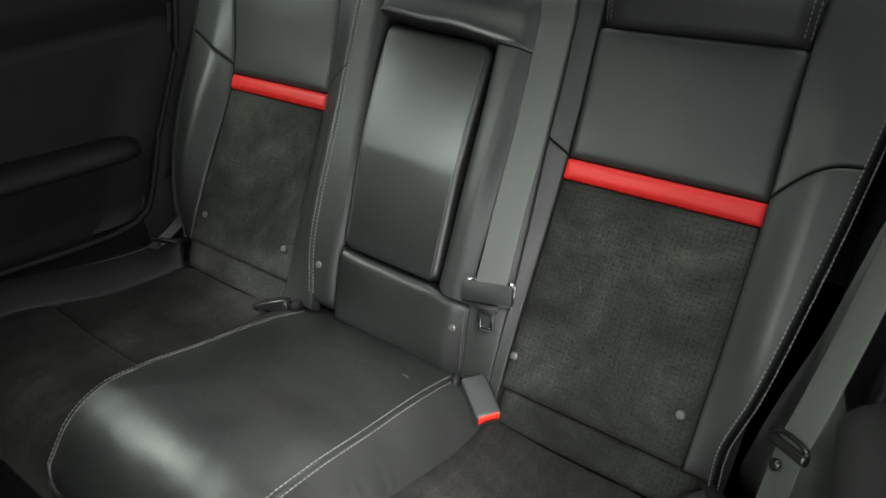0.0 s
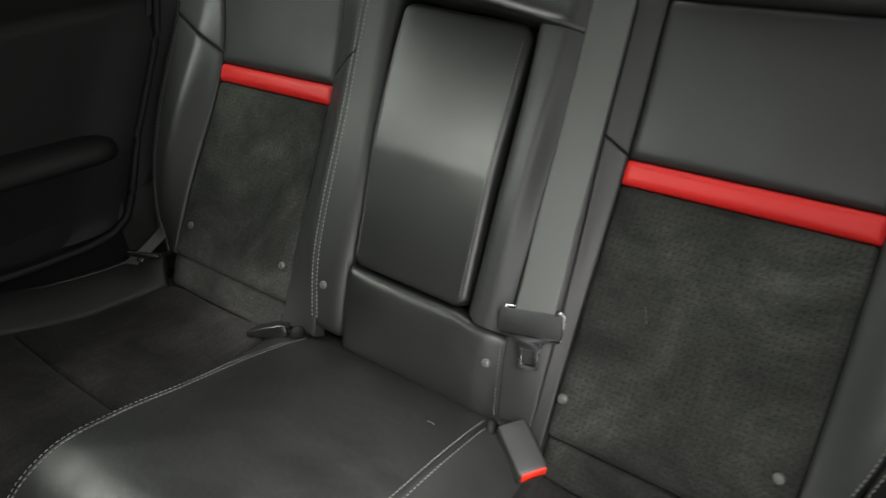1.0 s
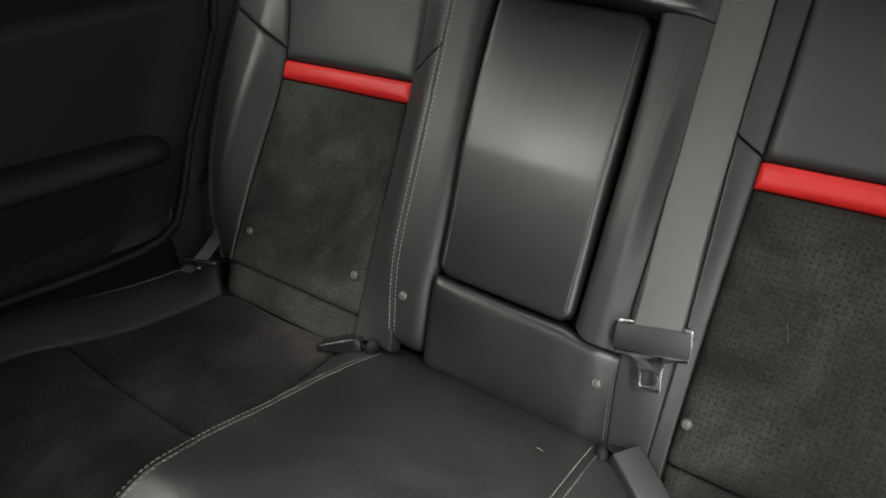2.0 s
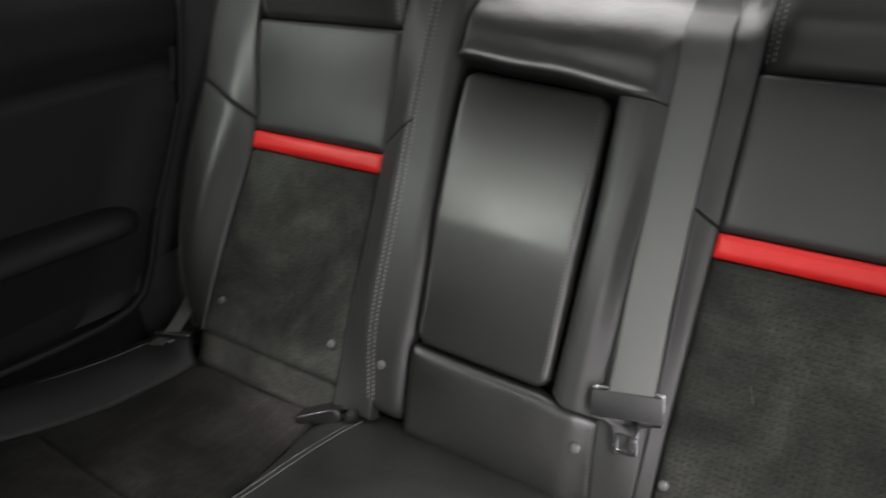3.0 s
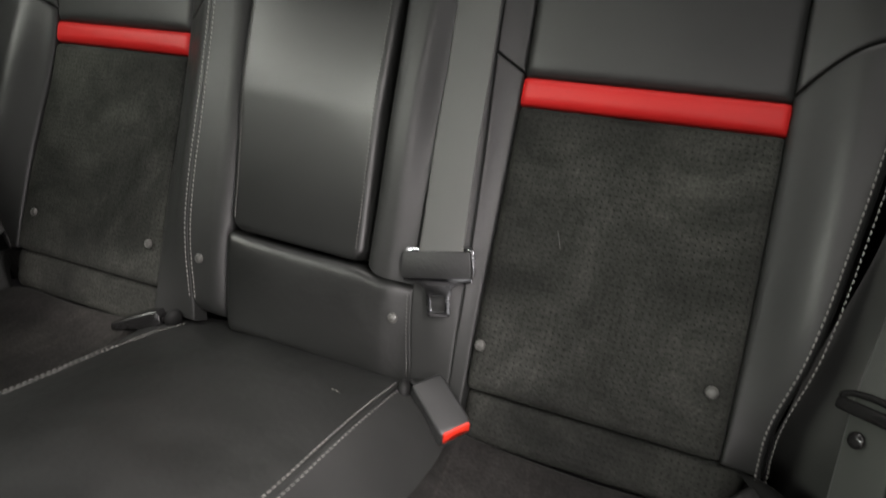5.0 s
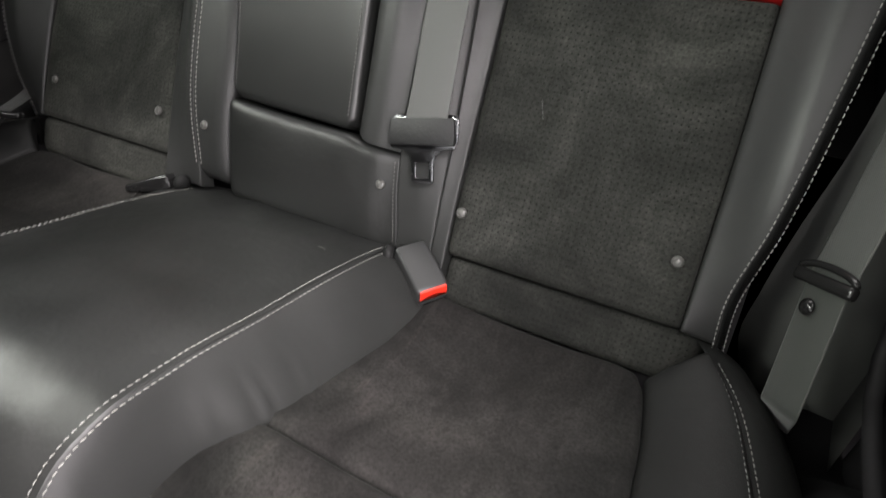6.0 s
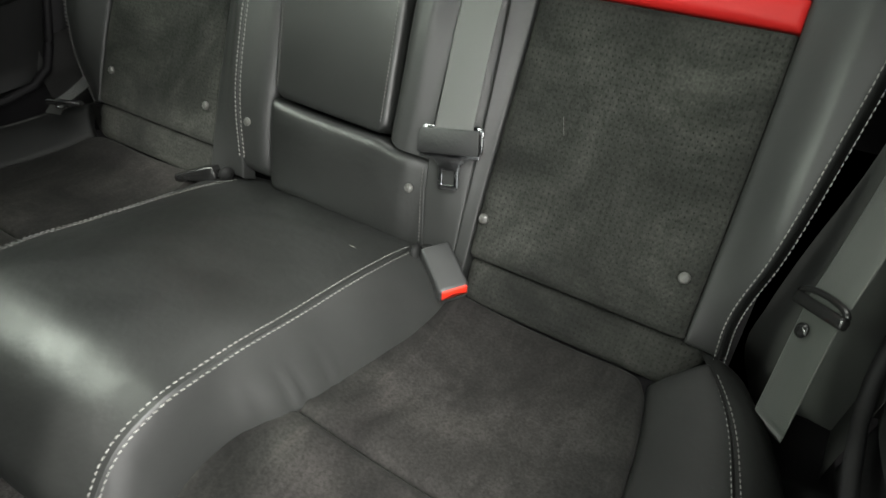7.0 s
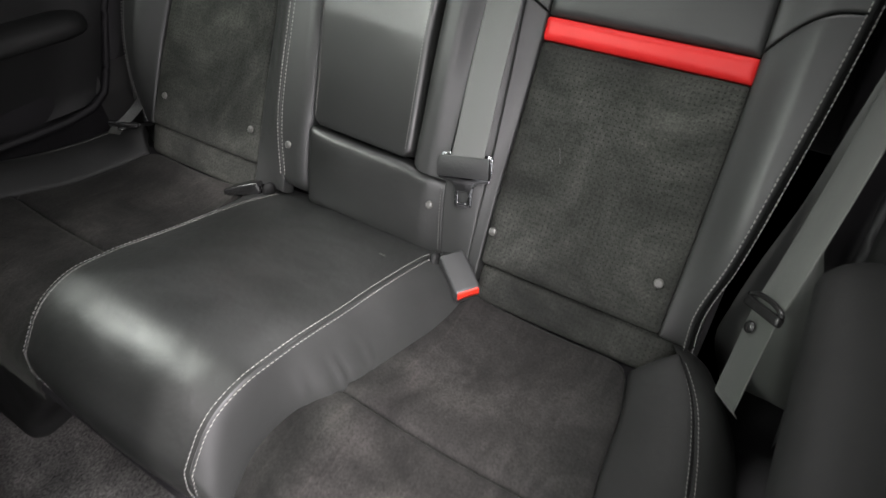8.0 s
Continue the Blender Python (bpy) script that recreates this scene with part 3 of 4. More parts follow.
def seat_side(sg):
    """One seating place of the back: sg 1 is the side with the middle belt, -1 the other."""
    edge = edge_right if sg > 0 else edge_left
    p_out = curve((-0.11, 0.458), (0.15, 0.456), (0.26, 0.453), (0.43, 0.446 if sg > 0 else 0.472), (0.6, 0.45 if sg > 0 else 0.478))
    p_in = inner_right if sg > 0 else inner_left

    def L(f):
        return lambda u: sg * f(u)

    lo, hi = L(p_in), L(p_out)
    back_patch("lower_band", lo, L(curve((-0.115, 0.468), (-0.09, 0.478), (-0.05, 0.49))), level(-0.103), level(-0.0505), SUEDE_HOLES, seat_back, "suede strip below the insert", n=(24, 14), puff=0.003, r=0.014, dip=0.012, depth=lambda x, u: back_depth(x, u) - 0.009)
    back_patch("suede_panel", lo, hi, level(-0.0485), level(0.2425), SUEDE_HOLES, seat_back, "charcoal perforated suede insert, worn", n=(40, 40), puff=0.005, r=0.011, dip=0.010, rumple=0.0016)
    back_patch("accent_band", lo, hi, level(0.2435), level(0.2705), RED, seat_back, "bright red leather band", n=(30, 10), puff=0.003, r=0.008, dip=0.006)
    back_patch("upper_panel", lo, hi, level(0.2715), level(0.433), LEATHER, seat_back, "smooth black leather upper panel", n=(30, 24), puff=0.004, r=0.010, dip=0.008, rumple=0.0008)

    def head_depth(x, u):
        a = abs(x)
        k = smooth01(0.0, 0.05, u - 0.434) * 0.022
        side_fall = 0.012 * (smooth01(0.235, 0.212, a) + smooth01(p_out(u) - 0.025, p_out(u), a))
        return lerp(panel_d(u), 0.034, 0.3) + k - side_fall - 0.08 * smooth01(0.57, 0.66, u)

    back_patch("head_pad", lo, hi, level(0.4345), level(0.66), LEATHER, seat_back, "black leather head pad", n=(26, 24), r=0.01, dip=0.012, rumple=0.0008, depth=head_depth)
    # outer bolster, split by a slanting seam
    v0, v1 = (0.277, 0.323) if sg > 0 else (0.286, 0.331)
    bow = 0.014 if sg > 0 else 0.0

    def cut(s, off):
        return lerp(v0, v1, s) + bow * math.sin(math.pi * s) + off

    e_in = L(p_out)
    e_out = L(lambda u: edge(u))
    back_patch("outer_bolster", e_in, e_out, lambda s: -0.049 - 0.006 * s, lambda s: cut(s, -0.0008), LEATHER, seat_back, "smooth black leather side bolster", n=(20, 34), r=0.006, dip=0.004, rumple=0.0008)
    back_patch("outer_bolster", e_in, e_out, lambda s: cut(s, 0.0008), level(0.64), LEATHER, seat_back, n=(20, 28), r=0.006, dip=0.004, rumple=0.0008)

    # side facing, falling away behind the stitched edge
    def facing(s, t, h):
        u = lerp(-0.058, 0.64, t)
        x = edge(u) + 0.007 * math.sin(min(1, s * 4) * math.pi / 2)
        d = back_depth(edge(u), u) - 0.13 * s
        return on_back(sg * x, u, d) + Vector((sg * h, 0, 0))

    patch("side_facing", facing, (0.13, 0.73), TRIM_SOFT, seat_back, "", n=(16, 40), r=0.004, dip=0.003, skirt=0)
    # inner bolster
    w0, w1 = (0.274, 0.288) if sg > 0 else (0.284, 0.319)

    def cut_in(s, off):
        return lerp(w0, w1, s) + off

    i_in = L(p_in)
    i_out = seam_r if sg > 0 else (lambda u: -stitch_l(u))
    back_patch("inner_bolster", i_in, i_out, level(-0.075), lambda s: cut_in(s, -0.0007), LEATHER, seat_back, n=(10, 30), r=0.0025, dip=0.0025)
    back_patch("inner_bolster", i_in, i_out, lambda s: cut_in(s, 0.0007), level(0.62), LEATHER, seat_back, n=(10, 26), r=0.0025, dip=0.0025)
    # double rows of thread along the outer edge and the head pad's corners
    for off in (-0.0045, 0.0035):
        pts, nor = back_line(lambda u: sg * (edge(u) + off), -0.06, 0.6, 120)
        if off > 0:
            pts = [p - OUT * 0.0035 + Vector((sg * 0.002, 0, 0)) for p in pts]
            nor = [(q + Vector((sg * 0.5, 0, 0))).normalized() for q in nor]
        stitches("stitching", pts, nor, THREAD if sg > 0 else MID_THREAD, seat_back, "pale contrast stitching")
    for fx, into in ((p_in, 1), (p_out, -1)):
        for off in (0.004, 0.0105):
            pts = [on_back(sg * (fx(u) + into * off), u, head_depth(sg * (fx(u) + into * off), u) + 0.0005 - round_off(off, 0.01, 0.012)) for u in [0.444 + 0.0035 * k for k in range(50)]]
            stitches("stitching", pts, [OUT] * len(pts), THREAD, seat_back, "pale contrast stitching")


seat_side(1)
seat_side(-1)

# middle: stitched bolster, frame, belt channel, lower pad, top pad
back_patch("middle_bolster", lambda u: -stitch_l(u), lambda u: -gap_l(u), level(-0.062), level(0.6), LEATHER, seat_back, "rounded black leather bolster", n=(14, 44), r=0.022, dip=0.02, sides=(0, 1, 1, 1), skirt=0.05)
for off in (-0.0045, 0.004):
    pts, nor = back_line(lambda u: -stitch_l(u) + off, -0.045, 0.58, 120, h=0.0004)
    stitches("stitching", pts, nor, THREAD, seat_back, "pale contrast stitching")
back_patch("frame_panel", frame_l, seam_l, lambda s: 0.042 + 0.012 * max(0.0, 1 - s / 0.42) ** 2.2, lambda s: lerp(0.3875, 0.3835, s), LEATHER, seat_back, "black leather panel beside the armrest", n=(14, 34), r=0.016, dip=0.014, sides=(1, 0, 0, 0), skirt=0.04)


def channel_d(x, u):
    return back_depth(x, u) if u < 0.43 else lerp(back_depth(x, u), mid_d(u) - 0.004, smooth01(0.43, 0.47, u))


back_patch("belt_channel", seam_l, seam_r, level(-0.075), level(0.555), LEATHER, seat_back, n=(12, 44), r=0.0025, dip=0.0025, depth=lambda x, u: channel_d(x, u) - 0.0008)


def pad_top(s):
    return 0.0472 - 0.003 * math.sin(math.pi * s) * (1 - s) - 0.0058 * smooth01(0.70, 0.86, s)


back_patch("lower_pad", lambda u: -gap_l(u) + 0.003, seam_l, level(-0.072), pad_top, LEATHER_SMOOTH, seat_back, "black leather pad below the armrest", n=(40, 22), r=0.012, dip=0.010, sides=(1, 0, 1, 1), skirt=0.03, puff=0.006, rumple=0.0008, depth=lambda x, u: back_depth(x, u) if x > 0 else mid_d(u))


def top_low(s):
    return 0.4 - 0.005 * smooth01(0.0, 0.35, s) - 0.0105 * smooth01(0.45, 0.92, s)


def top_depth(x, u):
    """Rolled over the top, hollow above its lower seam, with a lip along the seam."""
    e = u - top_low(max(0.0, min(1.0, (x + 0.115) / 0.255)))
    d = mid_d(u) + 0.002 - 0.003 * math.exp(-(((e - 0.024) / 0.014) ** 2)) + 0.004 * math.exp(-(((e - 0.004) / 0.005) ** 2))
    return lerp(d, channel_d(x, u), smooth01(0.095, 0.137, x))


back_patch("top_pad", lambda u: -gap_l(u) + 0.004, seam_l, top_low, level(0.56), LEATHER_SMOOTH, seat_back, "rounded black leather pad above the armrest", n=(36, 64), r=0.006, dip=0.006, sides=(1, 0, 1, 0), skirt=0.03, rumple=0.0008, depth=top_depth)

pts, nor = back_line(lambda u: seam_l(u) - 0.004, -0.055, 0.036, 40, h=0.0006)
stitches("stitching", pts, nor, DARK_THREAD, seat_back, "", pitch=0.0045, length=0.003, thick=0.0013)

# recess behind the armrest
v, f = [], []
for u in (0.03, 0.42):
    for x in (-0.13, 0.10):
        v.append(on_back(x, u, -0.035))
f.append((0, 1, 3, 2))
link_mesh("recess", v, f, TRIM, seat_back)


# folding armrest
def arm_place(s, t, h):
    u = lerp(0.050, 0.3905, t)
    u += 0.006 * (0.5 - s) * t
    x = lerp(arm_l(u), arm_r(u), s)
    # round the four corners in plan
    cx, cu = abs(2 * s - 1), abs(2 * t - 1)
    k = smooth01(0.82, 1.0, cx) * smooth01(0.91, 1.0, cu)
    x -= (2 * s - 1) * 0.0045 * k
    u -= (2 * t - 1) * 0.0045 * k
    low = 0.5 * (0.207 - u + math.sqrt((0.207 - u) ** 2 + 0.00002))
    d = 0.036 - 0.13 * low - 0.42 * max(0.0, u - 0.23) ** 2
    return on_back(x, u, d + h)


armrest = patch("armrest", arm_place, (0.178, 0.34), LEATHER_TAUT, bench, "folded-up polished black leather armrest", n=(30, 70), r=0.008, dip=0.008, puff=0.001, skirt=0.045, rumple=0.0004)
for s_at, sgn in ((0.045, 1), (0.952, -1)):
    pts = [arm_place(s_at, t / 100, 0.0) + OUT * 0.0009 for t in range(4, 97)]
    stitches("stitching", pts, [OUT] * len(pts), MID_THREAD, armrest, "", pitch=0.0046, length=0.003, thick=0.0014)

# press buttons along the foot of the back: a dome with a pressed ring
button_profile = ((0.0008, 0.0019), (0.0026, 0.0018), (0.0031, 0.0014), (0.0036, 0.0016), (0.0047, 0.0011), (0.0055, 0.0002), (0.0056, -0.0015))
for x, u in ((-0.427, 0.0066), (-0.2165, 0.004), (-0.13, 0.0046), (0.1305, 0.0037), (0.2245, -0.001), (0.438, 0.012)):
    bm = bmesh.new()
    rings = [[bm.verts.new((r * math.cos(math.tau * k / 24), r * math.sin(math.tau * k / 24), z)) for k in range(24)] for r, z in button_profile]
    for a, b in zip(rings, rings[1:]):
        for k in range(24):
            bm.faces.new((a[k - 1], b[k - 1], b[k], a[k]))
    bm.faces.new(rings[0])
    bmesh.ops.recalc_face_normals(bm, faces=bm.faces)
    lift = 0.0042 if abs(x) > 0.2 else 0.0015 if x < 0 else 0.005
    m = Matrix.Translation(on_back(x, u, back_depth(x, u) + lift)) @ OUT.to_track_quat("Z", "Y").to_matrix().to_4x4()
    bmesh.ops.transform(bm, matrix=m, verts=bm.verts)
    part("press_button", bm, BUTTON, seat_back, "domed grey press button")

# ---- rear seat cushion ----
seat_z = curve((-0.47, 0.272), (-0.455, 0.302), (-0.42, 0.331), (-0.36, 0.341), (-0.293, 0.332), (-0.2, 0.306), (-0.13, 0.2955), (-0.07, 0.296), (-0.02, 0.292))
hump_z = curve((-0.455, 0.36), (-0.42, 0.397), (-0.38, 0.411), (-0.32, 0.402), (-0.24, 0.376), (-0.14, 0.344), (-0.064, 0.313), (-0.02, 0.29))
hump_foot = curve((-0.5, 0.172), (-0.44, 0.163), (-0.39, 0.1565), (-0.344, 0.160), (-0.298, 0.180), (-0.22, 0.1935), (-0.155, 0.2035), (-0.1, 0.211), (-0.03, 0.215))
seam_out = curve((-0.5, 0.5), (-0.36, 0.5), (-0.26, 0.468), (-0.2, 0.46), (-0.148, 0.456), (-0.08, 0.443), (-0.03, 0.43))
bolster_out = curve((-0.5, 0.552), (-0.3, 0.552), (-0.214, 0.544), (-0.155, 0.534), (-0.1, 0.518), (-0.047, 0.488), (-0.02, 0.47))


def seat_height(x, y):
    a = abs(x)
    z = seat_z(y)
    mid = 0.5 * (hump_foot(y) + seam_out(y))
    z -= 0.010 * max(0.0, 1 - ((a - mid) / 0.13) ** 2)
    o, b = seam_out(y), bolster_out(y)
    if a > o:
        z += 0.026 * math.sin(min(1.0, (a - o) / max(0.01, b - o)) * math.pi * 0.55)
    return z + sag(x)


v, f = [], []
for j in range(21):
    y = lerp(-0.465, 0.0, j / 20)
    for i in range(45):
        x = lerp(-0.55, 0.55, i / 44)
        v.append((x, y, seat_height(x, y) - 0.016 - 0.012 * smooth01(-0.1, -0.08, y) - 0.15 * smooth01(bolster_out(y) - 0.02, bolster_out(y) + 0.01, abs(x))))
for j in range(20):
    for i in range(44):
        o = j * 45 + i
        f.append((o, o + 1, o + 46, o + 45))
cushion = link_mesh("seat_cushion", v, f, TRIM, bench, "suede seat cushion with a raised leather middle")


def cushion_side(sg):
    def span_patch(name, x0, x1, y0, y1, mat, label="", n=(24, 24), **k):
        def place(s, t, h):
            y = lerp(y0(s), y1(s), t)
            x = lerp(x0(y), x1(y), s)
            if name == "seat_panel":
                k = smooth01(0.86, 1.0, s) * smooth01(0.86, 1.0, t)
                x, y = x - 0.005 * k, y - 0.004 * k
            x *= sg
            return Vector((x, y, seat_height(x, y) + h))

        def uvs(s, t):
            y = lerp(y0(s), y1(s), t)
            return lerp(x0(y), x1(y), s), y

        ym = 0.5 * (y0(0.5) + y1(0.5))
        return patch(name, place, (abs(x1(ym) - x0(ym)), abs(y1(0.5) - y0(0.5))), mat, cushion, label, n=n, uvs=uvs, **k)

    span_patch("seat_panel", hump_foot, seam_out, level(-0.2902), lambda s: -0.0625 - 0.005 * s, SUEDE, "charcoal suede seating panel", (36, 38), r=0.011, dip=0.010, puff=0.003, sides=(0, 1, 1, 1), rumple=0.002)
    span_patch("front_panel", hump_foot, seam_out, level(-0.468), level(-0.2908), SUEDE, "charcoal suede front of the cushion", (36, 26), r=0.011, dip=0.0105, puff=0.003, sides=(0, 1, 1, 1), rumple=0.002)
    span_patch("side_bolster", seam_out, bolster_out, level(-0.468), lambda s: -0.078 + 0.034 * s, VINYL, "matte black cushion bolster", (16, 36), r=0.006, dip=0.005, rumple=0.0012)

    # apron at the front and the outer side
    def apron(s, t, h):
        inner = 0.17 + 0.11 * smooth01(0.1, 0.9, t)
        x = sg * lerp(inner, 0.56, s)
        z0 = seat_height(x, -0.468)
        belly = 0.008 * math.sin(t * math.pi) + 0.048 * t * t
        return Vector((x, -0.464 - belly - h, lerp(z0, 0.078, t)))

    patch("apron", apron, (0.4, 0.2), TRIM_SOFT, cushion, "black lower front of the cushion", n=(24, 18), skirt=0.12, r=0.03, dip=0.025, sides=(1, 0, 0, 1))

    def flank(s, t, h):
        y = lerp(-0.475, -0.03, t)
        b = bolster_out(y)
        z0 = seat_height(b, y) - sag(b) + sag(sg * b)
        a = min(1.0, s / 0.4) * math.pi / 2
        z = z0 - 0.0045 - 0.042 * (1 - math.cos(a)) - max(0.0, s - 0.4) / 0.6 * (z0 - 0.145)
        return Vector((sg * (b + 0.052 * math.sin(a) + h), y, z))

    patch("flank", flank, (0.2, 0.47), VINYL, cushion, "", n=(22, 24), skirt=0, r=0.004, dip=0.003)
    for off in (-0.0045, 0.004):
        pts, nor = [], []
        for k in range(101):
            y = lerp(-0.45, -0.05, k / 100)
            x = sg * (bolster_out(y) + off)
            pts.append(Vector((x, y, seat_height(sg * bolster_out(y), y) + (0.0002 if off < 0 else -0.0038))))
            nor.append(Vector((sg * 0.1, 0, 1)).normalized())
        stitches("stitching", pts, nor, MID_THREAD if sg > 0 else DARK_THREAD, cushion, "pale contrast stitching")


cushion_side(1)
cushion_side(-1)

# raised middle: profile along the car, then down its rounded front
hump_line = [(y, hump_z(y)) for y in [-0.02 - 0.0145 * k for k in range(31)]] + [(-0.4605, 0.335), (-0.459, 0.30), (-0.452, 0.25), (-0.44, 0.18), (-0.43, 0.12)]
hump_len = [0.0]
for p, q in zip(hump_line, hump_line[1:]):
    hump_len.append(hump_len[-1] + math.dist(p, q))


def hump_at(t):
    q = t * hump_len[-1]
    return (float(np.interp(q, hump_len, [p[0] for p in hump_line])), float(np.interp(q, hump_len, [p[1] for p in hump_line])))


def hump_normal(t):
    a, b = hump_at(max(0, t - 0.02)), hump_at(min(1, t + 0.02))
    return Vector((0, b[1] - a[1], -(b[0] - a[0]))).normalized()


def hump_edge(y):
    return 0.15 - 0.007 * smooth01(-0.34, -0.45, y)


def hump_top(s, t, h):
    y, z = hump_at(t)
    e = hump_edge(y)
    x = lerp(-e, e, s)
    crown = 0.008 * (1 - (x / e) ** 2)
    return Vector((x, y, z + 0.033 * x)) + hump_normal(t) * (h + crown)


patch("middle_panel", hump_top, (0.30, hump_len[-1]), LEATHER_SMOOTH, cushion, "polished black leather raised middle", n=(36, 70), r=0.005, dip=0.0018, sides=(0, 0, 1, 1), skirt=0.01, rumple=0.0022)
for sg in (1, -1):
    def hump_side(s, t, h, sg=sg):
        y, z = hump_at(t)
        foot = hump_foot(y) + 0.004
        low = min(seat_z(y) - 0.012, z - 0.02) if t < 0.72 else z - 0.004
        a = s * math.pi / 2
        x = hump_edge(y) + (foot - hump_edge(y)) * (0.45 * math.sin(a) + 0.55 * s)
        zz = low + (z - low) * (0.55 * math.cos(a) + 0.45 * (1 - s))
        q = Vector((sg * x, y, zz + 0.033 * sg * x * (1 - s)))
        # gathered creases where the side meets the cushion's cross seam
        fold = 0.0013 * smooth01(0.35, 0.9, s) * math.exp(-(((y + 0.285) / 0.045) ** 2)) * math.sin(y * 310 + 2.5 * s + 4.0 * noise.noise((y * 45, s, 3.0)))
        return q + Vector((sg * 0.7, 0, 0.7)) * (h + fold)
    patch("middle_side", hump_side, (0.08, hump_len[-1]), LEATHER, cushion, "black leather side of the raised middle", n=(18, 170), r=0.005, dip=0.0022, skirt=0, rumple=0.0026)
    for off in (-0.0048, 0.0040):
        pts, nor = [], []
        for k in range(161):
            t = lerp(0.06, 0.785, k / 160)
            y, z = hump_at(t)
            n = hump_normal(t)
            x = sg * (hump_edge(y) + off)
            drop = -0.0012 if off < 0 else 0.0040
            pts.append(Vector((x, y, z + 0.033 * x)) + n * (0.0012 - drop * 0.45))
            nor.append((n + Vector((sg * (0.0 if off < 0 else 0.6), 0, 0))).normalized())
        stitches("stitching", pts, nor, THREAD, cushion, "pale contrast stitching", thick=0.00095, lean=0.0006)

# ---- seat belts ----
def strap(name, line, mat, parent, width=0.047, thick=0.0014, label=""):
    """Flat webbing along (point, across, normal) rows."""
    verts, faces, tex = [], [], []
    run = 0.0
    for k, (p, a, n) in enumerate(line):
        if k:
            run += (p - line[k - 1][0]).length
        cols = [(-0.5, 0), (-0.46, 1), (-0.15, 1), (0.15, 1), (0.46, 1), (0.5, 0), (0.46, -1), (-0.46, -1)]
        for c, h in cols:
            verts.append(p + a * (c * width) + n * (h * thick * 0.5))
            tex.append((c * width, run))
    for k in range(len(line) - 1):
        for i in range(8):
            faces.append((k * 8 + i, k * 8 + (i + 1) % 8, k * 8 + 8 + (i + 1) % 8, k * 8 + 8 + i))
    return link_mesh(name, verts, faces, mat, parent, label, tex)


belt_x = curve((0.05, 0.174), (0.08, 0.1735), (0.188, 0.1665), (0.3, 0.1625), (0.375, 0.1605), (0.48, 0.157), (0.56, 0.155))
middle_belt = thing("middle_seat_belt", "grey webbing middle seat belt with hanging latch plate", "seat belt", "rear seat belts")
rows = []
for k in range(70):
    u = lerp(0.074, 0.56, k / 69)
    x = belt_x(u)
    d = (back_depth(x, u) if u < 0.43 else lerp(back_depth(x, u), mid_d(u), smooth01(0.43, 0.47, u))) + 0.0035
    d = max(d, 0.0295 - 0.03 * max(0.0, u - 0.074))
    rows.append((on_back(x, u, d), Vector((math.cos(0.07), 0, 0)) - UP * 0.05, OUT))
strap("webbing", rows, WEB, middle_belt, 0.0465, 0.0014)
TILT_T = radians(11)
T_X = (Vector((1, 0, 0)) * math.cos(TILT_T) + UP * math.sin(TILT_T)).normalized()
T_Y = (UP * math.cos(TILT_T) - Vector((1, 0, 0)) * math.sin(TILT_T)).normalized()
T_AT = on_back(0.1715, 0.0705, 0.0285)
T_M = Matrix((T_X, T_Y, OUT)).transposed().to_4x4()
T_M.translation = T_AT


def flat_bm(outline, thick, bevel=0.0012, hole=None):
    bm = bmesh.new()
    loops = []
    for z in (-thick / 2, thick / 2):
        loops.append([bm.verts.new((x, y, z)) for x, y in outline])
    inner = []
    if hole:
        for z in (-thick / 2, thick / 2):
            inner.append([bm.verts.new((x, y, z)) for x, y in hole])
    n = len(outline)
    for i in range(n):
        bm.faces.new((loops[0][i], loops[0][(i + 1) % n], loops[1][(i + 1) % n], loops[1][i]))
    if hole:
        m = len(hole)
        for i in range(m):
            bm.faces.new((inner[0][(i + 1) % m], inner[0][i], inner[1][i], inner[1][(i + 1) % m]))
        for lay, inn in zip(loops, inner):
            edges = [bm.edges.get((lay[i], lay[(i + 1) % n])) for i in range(n)] + [bm.edges.get((inn[i], inn[(i + 1) % m])) for i in range(m)]
            bmesh.ops.triangle_fill(bm, edges=edges, use_beauty=True)
    else:
        bm.faces.new(list(reversed(loops[0])))
        bm.faces.new(loops[1])
    bmesh.ops.recalc_face_normals(bm, faces=bm.faces)
    if bevel:
        sharp = [e for e in bm.edges if len(e.link_faces) == 2 and e.calc_face_angle(0) > 0.9 and abs(e.verts[0].co.z - e.verts[1].co.z) < 1e-6]
        bmesh.ops.bevel(bm, geom=sharp, offset=bevel, segments=2, profile=0.5, affect="EDGES")
    return bm


def arc(cx, cy, r, a0, a1, n=6):
    return [(cx + r * math.cos(radians(lerp(a0, a1, k / n))), cy + r * math.sin(radians(lerp(a0, a1, k / n)))) for k in range(n + 1)]


# plastic bar of the latch plate, its steel loop behind, and the steel tongue
bm = flat_bm([(-0.036, -0.0145), (0.036, -0.0145), (0.037, -0.010), (0.0358, 0.010), (0.034, 0.0125), (-0.034, 0.0125), (-0.0358, 0.010), (-0.037, -0.010)], 0.0065, 0.0011)
bmesh.ops.transform(bm, matrix=T_M, verts=bm.verts)
part("latch_bar", bm, BAR_PLASTIC, middle_belt, "dark grey moulded bar")
loop_out = arc(-0.031, 0.010, 0.0065, 180, 90) + arc(0.031, 0.010, 0.0065, 90, 0) + [(0.0375, -0.012), (-0.0375, -0.012)]
loop_hole = [(-0.029, -0.004), (-0.029, 0.0085), (-0.026, 0.011), (0.026, 0.011), (0.029, 0.0085), (0.029, -0.004)]
bm = flat_bm(loop_out, 0.003, 0.0008, loop_hole)
bmesh.ops.transform(bm, matrix=T_M @ Matrix.Translation((0, 0.0, -0.006)), verts=bm.verts)
